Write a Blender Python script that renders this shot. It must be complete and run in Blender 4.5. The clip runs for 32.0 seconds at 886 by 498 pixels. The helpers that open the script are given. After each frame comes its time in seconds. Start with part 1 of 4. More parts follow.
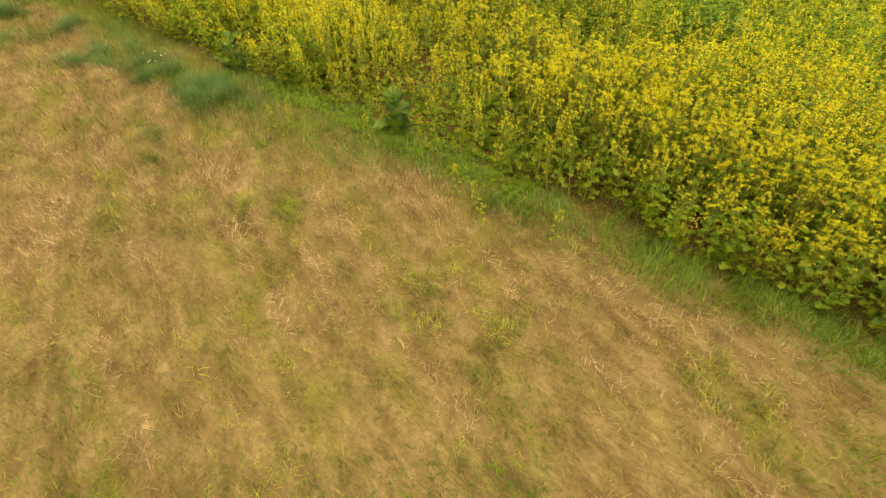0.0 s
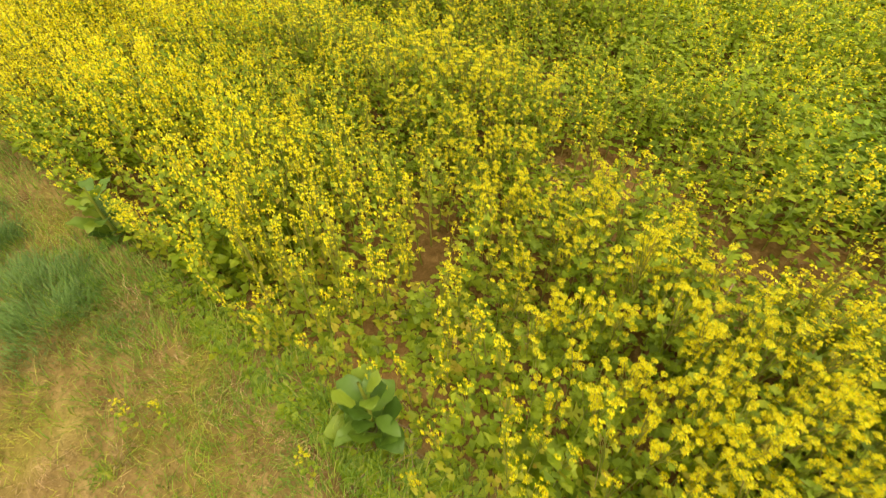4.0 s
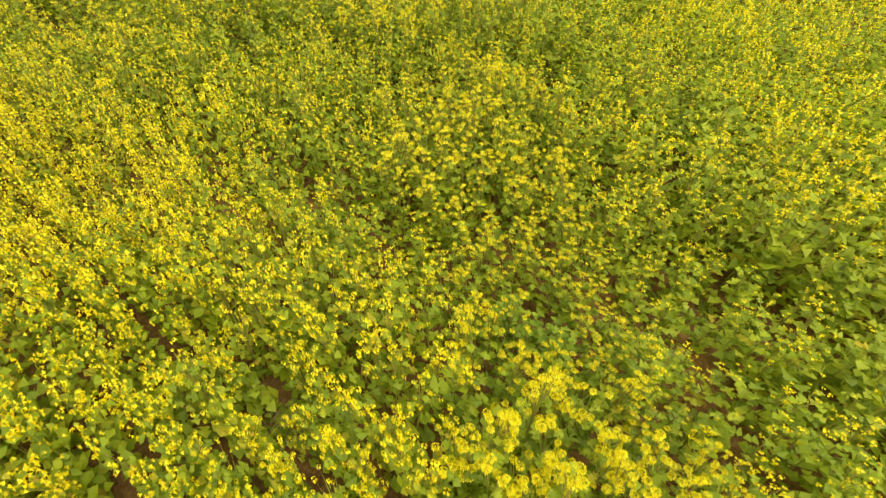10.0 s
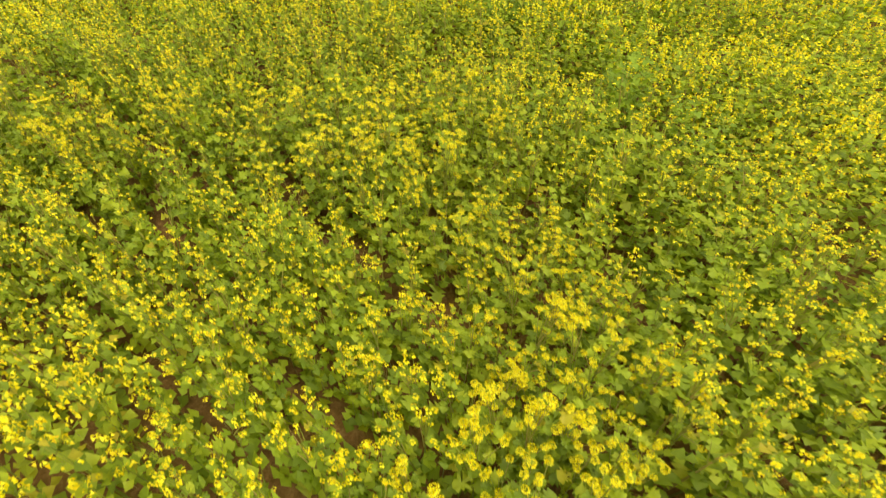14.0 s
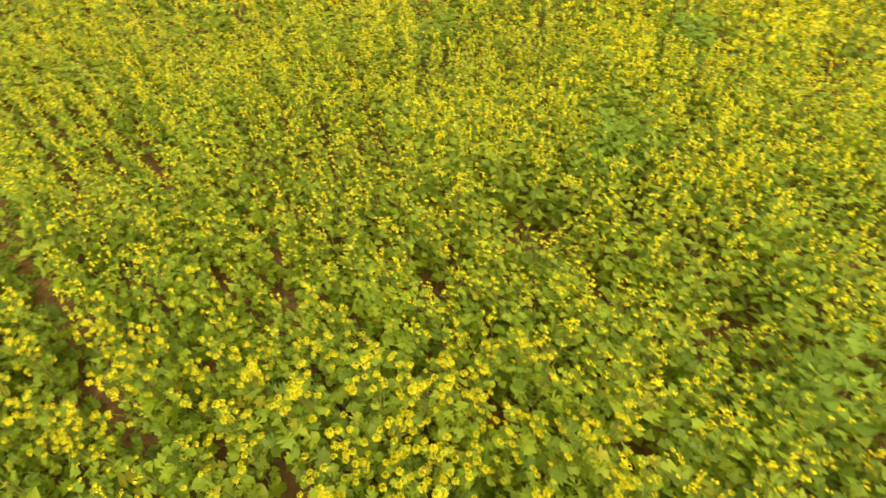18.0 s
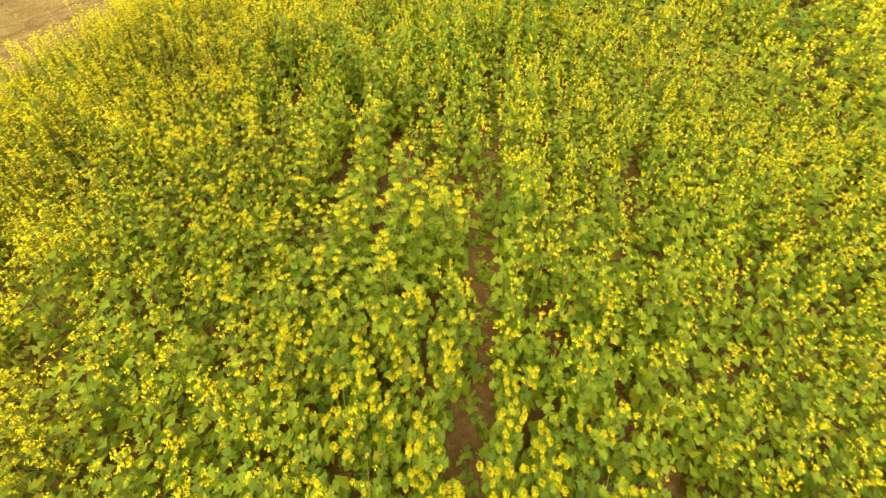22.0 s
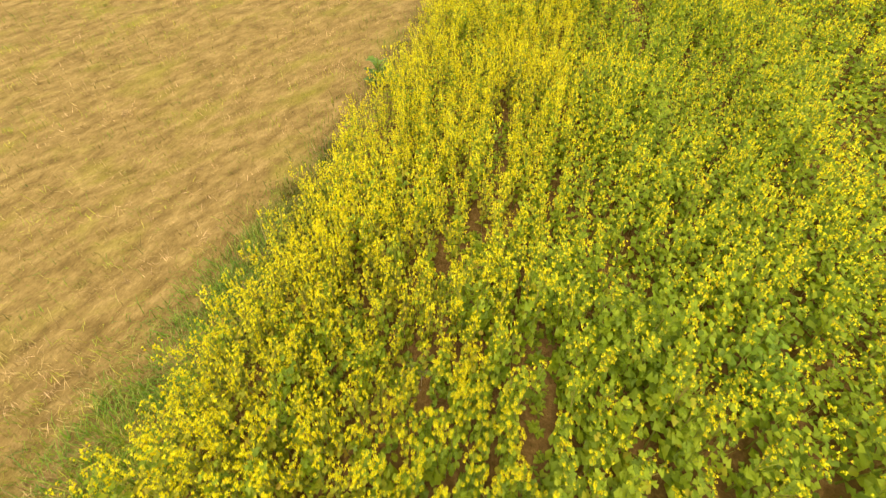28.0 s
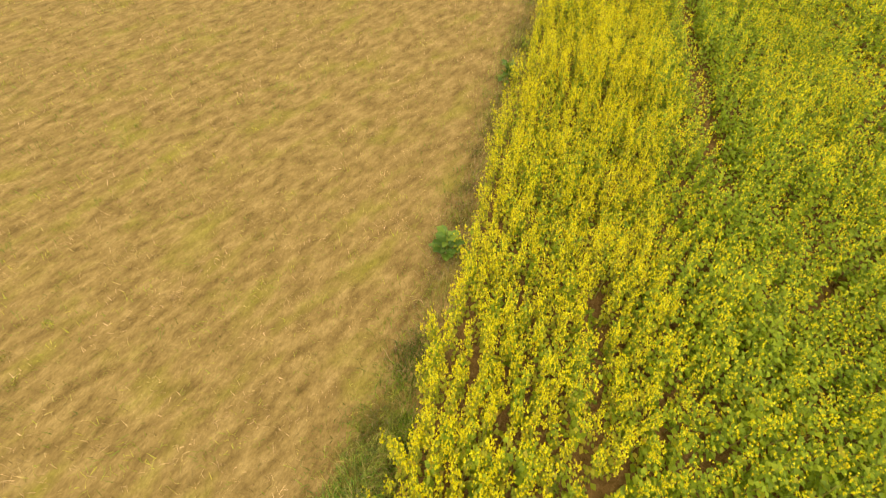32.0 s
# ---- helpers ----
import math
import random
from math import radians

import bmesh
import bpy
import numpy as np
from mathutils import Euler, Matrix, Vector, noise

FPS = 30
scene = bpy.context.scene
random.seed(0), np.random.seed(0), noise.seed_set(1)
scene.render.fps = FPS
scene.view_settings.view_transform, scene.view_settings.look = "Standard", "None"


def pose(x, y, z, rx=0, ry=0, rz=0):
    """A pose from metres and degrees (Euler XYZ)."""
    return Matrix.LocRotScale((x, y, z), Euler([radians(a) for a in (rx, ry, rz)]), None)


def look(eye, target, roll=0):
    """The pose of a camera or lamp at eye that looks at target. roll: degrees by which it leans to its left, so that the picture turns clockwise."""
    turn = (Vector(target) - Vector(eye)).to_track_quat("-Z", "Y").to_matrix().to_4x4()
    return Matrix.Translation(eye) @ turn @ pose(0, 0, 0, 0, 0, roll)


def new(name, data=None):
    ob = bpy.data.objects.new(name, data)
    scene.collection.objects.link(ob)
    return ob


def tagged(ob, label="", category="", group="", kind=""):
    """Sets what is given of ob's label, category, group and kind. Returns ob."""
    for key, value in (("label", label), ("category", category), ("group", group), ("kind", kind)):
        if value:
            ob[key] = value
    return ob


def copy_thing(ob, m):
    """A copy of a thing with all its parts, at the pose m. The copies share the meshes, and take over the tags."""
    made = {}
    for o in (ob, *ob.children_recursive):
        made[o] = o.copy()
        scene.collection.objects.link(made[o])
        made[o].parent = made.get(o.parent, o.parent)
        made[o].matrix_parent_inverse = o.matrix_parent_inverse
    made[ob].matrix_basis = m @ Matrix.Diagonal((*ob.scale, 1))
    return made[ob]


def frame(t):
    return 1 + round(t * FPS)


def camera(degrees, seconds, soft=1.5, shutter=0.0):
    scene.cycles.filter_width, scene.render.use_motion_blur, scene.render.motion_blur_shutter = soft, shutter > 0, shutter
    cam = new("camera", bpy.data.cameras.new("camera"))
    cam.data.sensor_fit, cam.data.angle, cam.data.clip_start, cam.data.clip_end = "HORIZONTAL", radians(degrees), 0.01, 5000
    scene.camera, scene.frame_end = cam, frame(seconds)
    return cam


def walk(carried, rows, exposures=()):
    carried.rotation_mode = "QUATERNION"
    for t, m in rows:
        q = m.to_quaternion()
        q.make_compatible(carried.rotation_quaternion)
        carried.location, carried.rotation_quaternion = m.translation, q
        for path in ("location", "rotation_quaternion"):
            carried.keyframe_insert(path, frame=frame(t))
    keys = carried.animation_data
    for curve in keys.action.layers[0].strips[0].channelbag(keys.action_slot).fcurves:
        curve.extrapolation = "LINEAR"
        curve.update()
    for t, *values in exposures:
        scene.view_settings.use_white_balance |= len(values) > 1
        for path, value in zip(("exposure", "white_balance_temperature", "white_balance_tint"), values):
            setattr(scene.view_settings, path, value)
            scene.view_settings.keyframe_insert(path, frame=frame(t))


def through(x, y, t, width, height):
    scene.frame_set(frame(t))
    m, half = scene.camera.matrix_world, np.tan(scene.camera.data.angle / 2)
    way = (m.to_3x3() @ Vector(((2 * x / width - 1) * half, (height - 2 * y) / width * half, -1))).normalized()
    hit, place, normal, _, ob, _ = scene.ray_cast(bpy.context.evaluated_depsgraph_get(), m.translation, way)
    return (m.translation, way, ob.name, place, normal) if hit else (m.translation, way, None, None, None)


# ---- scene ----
# A mustard crop in flower beside a mown, dried-out meadow. The margin between
# them runs along x = 0; drill rows run along y. Metres, z up.

# ---------------------------------------------------------------- camera
cam = camera(84.0, 32.0, soft=1.28, shutter=0.32)
# seconds, x, y, z, heading (to the left of +y), pitch, roll
PATH = [
    (0.0, -3.017, 2.722, 2.626, -52.31, -44.64, -0.46),
    (0.5, -2.754, 2.945, 2.594, -52.33, -44.94, -0.45),
    (1.0, -2.439, 3.191, 2.578, -52.36, -45.24, -0.42),
    (1.5, -2.107, 3.440, 2.579, -52.39, -45.56, -0.35),
    (2.0, -1.744, 3.729, 2.582, -52.45, -45.91, -0.29),
    (2.5, -1.410, 4.008, 2.580, -52.49, -46.27, -0.25),
    (3.0, -1.059, 4.310, 2.565, -52.38, -46.56, -0.24),
    (3.5, -0.742, 4.563, 2.545, -52.23, -46.81, -0.35),
    (4.0, -0.474, 4.769, 2.530, -51.77, -46.94, -0.40),
    (4.5, -0.242, 4.945, 2.522, -51.15, -46.99, -0.42),
    (5.0, -0.036, 5.107, 2.523, -50.54, -46.98, -0.46),
    (5.5, 0.158, 5.271, 2.535, -50.09, -46.95, -0.54),
    (6.0, 0.350, 5.453, 2.559, -49.95, -46.95, -0.67),
    (6.5, 0.531, 5.636, 2.585, -49.98, -46.92, -0.62),
    (7.0, 0.710, 5.834, 2.600, -50.13, -46.89, -0.45),
    (7.5, 0.875, 6.030, 2.602, -50.29, -46.88, -0.23),
    (8.0, 1.056, 6.238, 2.600, -50.38, -46.81, -0.10),
    (8.5, 1.220, 6.418, 2.597, -50.41, -46.74, -0.11),
    (9.0, 1.386, 6.599, 2.603, -50.45, -46.72, -0.15),
    (9.5, 1.550, 6.768, 2.613, -50.54, -46.76, -0.14),
    (10.0, 1.719, 6.941, 2.632, -50.64, -46.78, -0.08),
    (10.5, 1.883, 7.111, 2.633, -50.85, -46.81, 0.01),
    (11.0, 2.063, 7.302, 2.624, -51.03, -46.83, 0.09),
    (11.5, 2.252, 7.493, 2.618, -51.09, -46.86, 0.05),
    (12.0, 2.469, 7.696, 2.611, -51.05, -46.93, -0.07),
    (12.5, 2.692, 7.889, 2.590, -50.96, -47.03, -0.28),
    (13.0, 2.971, 8.117, 2.561, -50.86, -47.12, -0.53),
    (13.5, 3.276, 8.356, 2.520, -50.66, -47.16, -0.88),
    (14.0, 3.524, 8.573, 2.531, -50.23, -47.10, -1.43),
    (14.5, 3.738, 8.772, 2.576, -49.67, -47.01, -2.11),
    (15.0, 3.946, 8.961, 2.638, -49.11, -46.94, -2.79),
    (15.5, 4.171, 9.145, 2.697, -48.66, -46.98, -3.31),
    (16.0, 4.441, 9.330, 2.735, -48.45, -47.21, -3.46),
    (16.5, 4.708, 9.541, 2.763, -48.41, -47.58, -3.48),
    (17.0, 4.939, 9.777, 2.804, -48.51, -48.03, -3.46),
    (17.5, 5.071, 9.974, 2.795, -48.65, -48.41, -3.29),
    (18.0, 5.148, 10.163, 2.784, -41.35, -48.55, -2.97),
    (18.5, 5.183, 10.317, 2.800, -31.33, -48.52, -2.53),
    (19.0, 5.174, 10.488, 2.802, -22.56, -48.42, -2.00),
    (19.5, 5.130, 10.637, 2.816, -15.79, -48.37, -1.53),
    (20.0, 5.039, 10.798, 2.825, -11.07, -48.44, -0.96),
    (20.5, 4.925, 10.949, 2.840, -6.91, -48.54, -0.38),
    (21.0, 4.811, 11.114, 2.851, -1.64, -48.62, -0.06),
    (21.5, 4.695, 11.253, 2.856, 2.57, -48.68, 0.11),
    (22.0, 4.560, 11.411, 2.849, 7.63, -48.73, 0.33),
    (22.5, 4.407, 11.537, 2.824, 10.69, -48.87, 0.66),
    (23.0, 4.221, 11.659, 2.802, 13.43, -49.02, 0.90),
    (23.5, 4.041, 11.779, 2.848, 14.55, -49.18, 1.00),
    (24.0, 3.860, 11.922, 2.951, 15.21, -49.34, 1.01),
    (24.5, 3.686, 12.052, 3.044, 15.53, -49.57, 1.11),
    (25.0, 3.485, 12.212, 3.161, 15.69, -49.75, 1.30),
    (25.5, 3.287, 12.404, 3.271, 15.70, -49.88, 1.42),
    (26.0, 3.071, 12.642, 3.385, 15.78, -49.97, 1.50),
    (26.5, 2.863, 12.856, 3.477, 15.74, -49.93, 1.51),
    (27.0, 2.666, 13.091, 3.539, 15.49, -49.63, 1.23),
    (27.5, 2.474, 13.339, 3.595, 15.13, -49.22, 0.84),
    (28.0, 2.284, 13.590, 3.666, 14.78, -48.82, 0.48),
    (28.5, 2.092, 13.837, 3.774, 14.55, -48.56, 0.26),
    (29.0, 1.895, 14.073, 3.940, 14.54, -48.56, 0.31),
    (29.5, 1.717, 14.294, 4.096, 14.48, -48.81, 0.45),
    (30.0, 1.522, 14.533, 4.244, 14.41, -49.14, 0.61),
    (30.5, 1.333, 14.761, 4.384, 14.30, -49.51, 0.77),
    (31.0, 1.129, 15.001, 4.541, 14.22, -49.83, 0.87),
    (31.5, 0.946, 15.224, 4.704, 14.18, -50.11, 0.97),
    (32.0, 0.774, 15.475, 4.891, 14.24, -50.32, 1.09),
]


def eye_pose(x, y, z, yaw, pitch, roll):
    a, b = radians(yaw), radians(pitch)
    ahead = Vector((-math.sin(a) * math.cos(b), math.cos(a) * math.cos(b), math.sin(b)))
    return look((x, y, z), Vector((x, y, z)) + ahead, roll)


EXPOSURES = [(0.0, 0.65, 7250, 10), (3.0, 0.92, 7250, 10), (6.0, 0.95, 7250, 10), (13.0, 0.98, 7250, 10), (19.0, 1.0, 7250, 10), (22.0, 1.06, 7250, 10), (26.0, 1.06, 7250, 10), (32.0, 0.76, 7250, 10)]
walk(cam, [(r[0], eye_pose(*r[1:])) for r in PATH], EXPOSURES)

# ---------------------------------------------------------------- light
SUN_ELEVATION, SUN_HEADING = 60.0, 182.0
world = bpy.data.worlds.new("overcast_sky")
scene.world = world
world.use_nodes = True
wn = world.node_tree.nodes
sky = wn.new("ShaderNodeTexSky")
sky.sky_type = "NISHITA"
sky.sun_disc = False
sky.sun_elevation = radians(SUN_ELEVATION)
sky.sun_rotation = radians(SUN_HEADING)
sky.dust_density = 4.0
sky.air_density = 1.0
haze = wn.new("ShaderNodeMix")
haze.data_type = "RGBA"
haze.inputs[0].default_value = 0.75
haze.inputs[7].default_value = (8.3, 8.2, 5.2, 1)
world.node_tree.links.new(sky.outputs[0], haze.inputs[6])
world.node_tree.links.new(haze.outputs[2], wn["Background"].inputs[0])
wn["Background"].inputs[1].default_value = 0.158

sun = bpy.data.lights.new("sun", "SUN")
sun.energy = 0.6
sun.angle = radians(24)
sun.color = (1.0, 0.95, 0.84)
sun_ob = new("sun", sun)
_e, _h = radians(SUN_ELEVATION), radians(SUN_HEADING)
sun_ob.matrix_world = look((Vector((math.sin(_h) * math.cos(_e), math.cos(_h) * math.cos(_e), math.sin(_e))) * 60), (0, 0, 0))


# ---------------------------------------------------------------- materials
def material(name):
    m = bpy.data.materials.new(name)
    m.use_nodes = True
    t = m.node_tree
    return m, t, t.nodes["Principled BSDF"], t.nodes["Material Output"]


def node(t, kind, **at):
    n = t.nodes.new(kind)
    for k, v in at.items():
        n.inputs[k.replace("_", " ")].default_value = v
    return n


def ramp(t, fac, stops):
    r = t.nodes.new("ShaderNodeValToRGB")
    el = r.color_ramp.elements
    while len(el) < len(stops):
        el.new(0.5)
    for e, (p, c) in zip(el, stops):
        e.position = p
        e.color = (*c, 1)
    t.links.new(fac, r.inputs[0])
    return r


def mix(t, fac, a, b, mode="MIX"):
    m = t.nodes.new("ShaderNodeMix")
    m.data_type = "RGBA"
    m.blend_type = mode
    for s, v in ((0, fac), (6, a), (7, b)):
        if isinstance(v, bpy.types.NodeSocket):
            t.links.new(v, m.inputs[s])
        elif s == 0:
            m.inputs[0].default_value = v
        else:
            m.inputs[s].default_value = (*v, 1)
    return m.outputs[2]


def noise_of(t, scale, detail=3.0, rough=0.55, coord="Object", stretch=None, turn=0.0):
    co = t.nodes.new("ShaderNodeTexCoord")
    src = co.outputs[coord]
    if stretch:
        mp = t.nodes.new("ShaderNodeMapping")
        mp.vector_type = "TEXTURE"
        mp.inputs["Scale"].default_value = [1 / k for k in stretch]
        mp.inputs["Rotation"].default_value = (0, 0, turn)
        t.links.new(src, mp.inputs[0])
        src = mp.outputs[0]
    n = node(t, "ShaderNodeTexNoise", Scale=scale, Detail=detail, Roughness=rough)
    t.links.new(src, n.inputs["Vector"])
    return n.outputs["Fac"]


def plant_material(name, stops, through=0.3, rough=0.5, patch=None, single=False, mottle=0.35, clump=False):
    """Leaf or petal: a colour drawn from stops for every piece, mottled, with light passing through."""
    m, t, p, out = material(name)
    geo = t.nodes.new("ShaderNodeNewGeometry")
    src = geo.outputs["Random Per Island"]
    if single:
        info = t.nodes.new("ShaderNodeObjectInfo")
        src = info.outputs["Random"]
    col = ramp(t, src, stops).outputs[0]
    n1 = noise_of(t, 38.0)
    col = mix(t, mottle, col, mix(t, n1, (0.35, 0.35, 0.3), (1.0, 1.0, 1.0)), "MULTIPLY")
    if patch:
        n2 = noise_of(t, 0.55, 2.0)
        f = ramp(t, n2, [(0.42, (0, 0, 0)), (0.62, (1, 1, 1))]).outputs[0]
        col = mix(t, f, col, mix(t, 1.0, col, patch, "MULTIPLY"))
    if clump:
        n3 = noise_of(t, 2.8, 4.0, 0.6, stretch=(0.6, 1.3, 1.0), turn=1.25)
        n4 = noise_of(t, 1.5, 4.0, 0.64, stretch=(0.42, 1.5, 1.0), turn=1.25)
        n5 = noise_of(t, 10.0, 3.0, 0.6, stretch=(0.9, 1.1, 1.0), turn=1.2)
        col = mix(t, 1.0, col, ramp(t, n4, [(0.40, (0.44, 0.64, 0.10)), (0.45, (0.82, 0.92, 0.44)), (0.51, (1.04, 0.98, 0.96)), (0.57, (1.30, 1.17, 1.36))]).outputs[0], "MULTIPLY")
        col = mix(t, 1.0, col, ramp(t, n3, [(0.33, (0.64, 0.58, 0.50)), (0.46, (0.92, 0.90, 0.86)), (0.66, (1.28, 1.27, 1.30))]).outputs[0], "MULTIPLY")
        col = mix(t, 1.0, col, ramp(t, n5, [(0.34, (0.60, 0.57, 0.52)), (0.50, (0.97, 0.96, 0.95)), (0.64, (1.32, 1.31, 1.34))]).outputs[0], "MULTIPLY")
    t.links.new(col, p.inputs["Base Color"])
    p.inputs["Roughness"].default_value = rough
    p.inputs["Specular IOR Level"].default_value = 0.45
    tr = t.nodes.new("ShaderNodeBsdfTranslucent")
    t.links.new(col, tr.inputs[0])
    mx = t.nodes.new("ShaderNodeMixShader")
    mx.inputs[0].default_value = through
    t.links.new(p.outputs[0], mx.inputs[1])
    t.links.new(tr.outputs[0], mx.inputs[2])
    t.links.new(mx.outputs[0], out.inputs[0])
    return m


LEAF_STOPS = [(0.0, (0.185, 0.265, 0.018)), (0.3, (0.297, 0.40, 0.024)), (0.70, (0.425, 0.52, 0.034)), (0.95, (0.48, 0.54, 0.036)), (1.0, (0.55, 0.46, 0.035))]
PETAL_STOPS = [(0.0, (0.62, 0.44, 0.002)), (0.3, (0.67, 0.55, 0.003)), (0.75, (0.72, 0.64, 0.006)), (1.0, (0.78, 0.72, 0.03))]
MAT_LEAF = plant_material("mustard_leaf", LEAF_STOPS, 0.52, 0.5, (0.90, 0.95, 0.8), mottle=0.5)
MAT_LEAF_SINGLE = plant_material("mustard_leaf_single", LEAF_STOPS, 0.52, 0.5, (0.90, 0.95, 0.8), single=True, mottle=0.5)
MAT_RIPELEAF = plant_material("ripening_leaf", [(0.0, (0.28, 0.32, 0.016)), (0.5, (0.41, 0.43, 0.024)), (0.85, (0.51, 0.47, 0.034)), (1.0, (0.48, 0.33, 0.04))], 0.48, 0.55)
MAT_DARKLEAF = plant_material("dark_leaf", [(0.0, (0.125, 0.20, 0.010)), (0.5, (0.18, 0.28, 0.014)), (1.0, (0.25, 0.36, 0.02))], 0.32, 0.65)
MAT_PETAL = plant_material("petal", PETAL_STOPS, 0.30, 0.6, mottle=0.12)
MAT_BUD = plant_material("bud", [(0.0, (0.40, 0.44, 0.02)), (1.0, (0.62, 0.58, 0.03))], 0.15, 0.5)
MAT_STEM = plant_material("stem", [(0.0, (0.17, 0.22, 0.02)), (0.6, (0.26, 0.28, 0.04)), (1.0, (0.32, 0.24, 0.07))], 0.08, 0.55)
MAT_STRAW = plant_material("straw", [(0.0, (0.17, 0.118, 0.05)), (0.35, (0.345, 0.25, 0.118)), (0.75, (0.52, 0.385, 0.20)), (1.0, (0.57, 0.425, 0.24))], 0.2, 0.6, clump=True)
MAT_GREENGRASS = plant_material("green_grass", [(0.0, (0.14, 0.20, 0.018)), (0.5, (0.26, 0.31, 0.03)), (1.0, (0.44, 0.40, 0.07))], 0.3, 0.5, clump=True)
MAT_LUSH = plant_material("lush_grass", [(0.0, (0.085, 0.19, 0.018)), (0.5, (0.17, 0.31, 0.026)), (0.85, (0.29, 0.39, 0.045)), (1.0, (0.46, 0.40, 0.14))], 0.35, 0.45, (1.35, 1.12, 0.9))
MAT_OLIVE = plant_material("olive_margin_grass", [(0.0, (0.10, 0.13, 0.018)), (0.5, (0.20, 0.235, 0.03)), (0.8, (0.31, 0.31, 0.05)), (1.0, (0.42, 0.32, 0.14))], 0.3, 0.5, clump=True)
MAT_FEATHER = plant_material("feathery_leaf", [(0.0, (0.085, 0.165, 0.035)), (1.0, (0.18, 0.29, 0.065))], 0.25, 0.5)
MAT_DOCK = plant_material("dock_leaf", [(0.0, (0.075, 0.15, 0.02)), (0.6, (0.14, 0.24, 0.028)), (1.0, (0.27, 0.34, 0.035))], 0.30, 0.45, single=True)
MAT_WHITE = plant_material("white_petal", [(0.0, (0.75, 0.74, 0.68)), (1.0, (0.85, 0.85, 0.8))], 0.25, 0.6)
MAT_DEAD = plant_material("dead_stalk", [(0.0, (0.16, 0.10, 0.06)), (0.6, (0.28, 0.18, 0.10)), (1.0, (0.46, 0.33, 0.20))], 0.05, 0.7)


def ground_material(distant=False):
    m, t, p, out = material("distant_crop" if distant else "field_and_meadow_ground")
    co = t.nodes.new("ShaderNodeTexCoord")
    sep = t.nodes.new("ShaderNodeSeparateXYZ")
    t.links.new(co.outputs["Object"], sep.inputs[0])
    # red-brown soil
    a, b, c = noise_of(t, 1.3, 4), noise_of(t, 14, 5, 0.65), noise_of(t, 70, 3, 0.7)
    soil = ramp(t, b, [(0.25, (0.105, 0.060, 0.020)), (0.55, (0.190, 0.113, 0.042)), (0.8, (0.30, 0.205, 0.09))]).outputs[0]
    soil = mix(t, 0.5, soil, ramp(t, a, [(0.3, (0.75, 0.68, 0.62)), (0.7, (1.2, 1.1, 1.0))]).outputs[0], "MULTIPLY")
    soil = mix(t, 0.4, soil, ramp(t, c, [(0.3, (0.6, 0.55, 0.5)), (0.7, (1.25, 1.2, 1.15))]).outputs[0], "MULTIPLY")
    # dry thatch of the meadow
    d, e = noise_of(t, 1.5, 4, 0.6, stretch=(0.6, 1.3, 1.0), turn=1.2), noise_of(t, 5, 5, 0.65, stretch=(0.6, 1.3, 1.0), turn=1.2)
    f = noise_of(t, 55, 4, 0.7, stretch=(1.0, 0.35, 1.0))
    turf = ramp(t, e, [(0.28, (0.12, 0.075, 0.027)), (0.5, (0.235, 0.155, 0.064)), (0.75, (0.37, 0.255, 0.12))]).outputs[0]
    g = ramp(t, d, [(0.52, (0, 0, 0)), (0.72, (0.6, 0.6, 0.6))]).outputs[0]
    turf = mix(t, g, turf, (0.22, 0.20, 0.03))
    turf = mix(t, 0.6, turf, ramp(t, f, [(0.3, (0.5, 0.45, 0.4)), (0.7, (1.3, 1.28, 1.2))]).outputs[0], "MULTIPLY")
    # the margin: soil gives way to turf along a ragged line
    wob = noise_of(t, 2.2, 3)
    add = t.nodes.new("ShaderNodeMath")
    add.operation = "MULTIPLY_ADD"
    t.links.new(wob, add.inputs[0])
    add.inputs[1].default_value = 0.5
    t.links.new(sep.outputs[0], add.inputs[2])
    edge = t.nodes.new("ShaderNodeMapRange")
    edge.inputs[1].default_value, edge.inputs[2].default_value = 0.32, 0.52
    t.links.new(add.outputs[0], edge.inputs[0])
    col = mix(t, edge.outputs[0], turf, soil)
    if distant:
        # a closed stand of leaves and flowers, too far out of the way to be built plant by plant
        rows = noise_of(t, 9, 4, 0.7, stretch=(1.0, 0.4, 1.0))
        col = ramp(t, rows, [(0.34, (0.05, 0.065, 0.008)), (0.48, (0.13, 0.17, 0.012)), (0.56, (0.26, 0.25, 0.008)), (0.68, (0.48, 0.42, 0.008))]).outputs[0]
    t.links.new(col, p.inputs["Base Color"])
    p.inputs["Roughness"].default_value = 0.95
    p.inputs["Specular IOR Level"].default_value = 0.15
    bump = node(t, "ShaderNodeBump", Strength=0.8, Distance=0.03)
    t.links.new(b, bump.inputs["Height"])
    bump2 = node(t, "ShaderNodeBump", Strength=0.6, Distance=0.008)
    t.links.new(c, bump2.inputs["Height"])
    t.links.new(bump.outputs[0], bump2.inputs["Normal"])
    t.links.new(bump2.outputs[0], p.inputs["Normal"])
    return m


MAT_GROUND = ground_material()
MAT_DISTANT = ground_material(True)

# ---------------------------------------------------------------- mesh helpers
rng = np.random.default_rng(7)


def join(pieces):
    """One (vertices, triangles) pair out of many."""
    vs, fs, k = [], [], 0
    for v, f in pieces:
        vs.append(v)
        fs.append(f + k)
        k += len(v)
    return np.concatenate(vs), np.concatenate(fs)


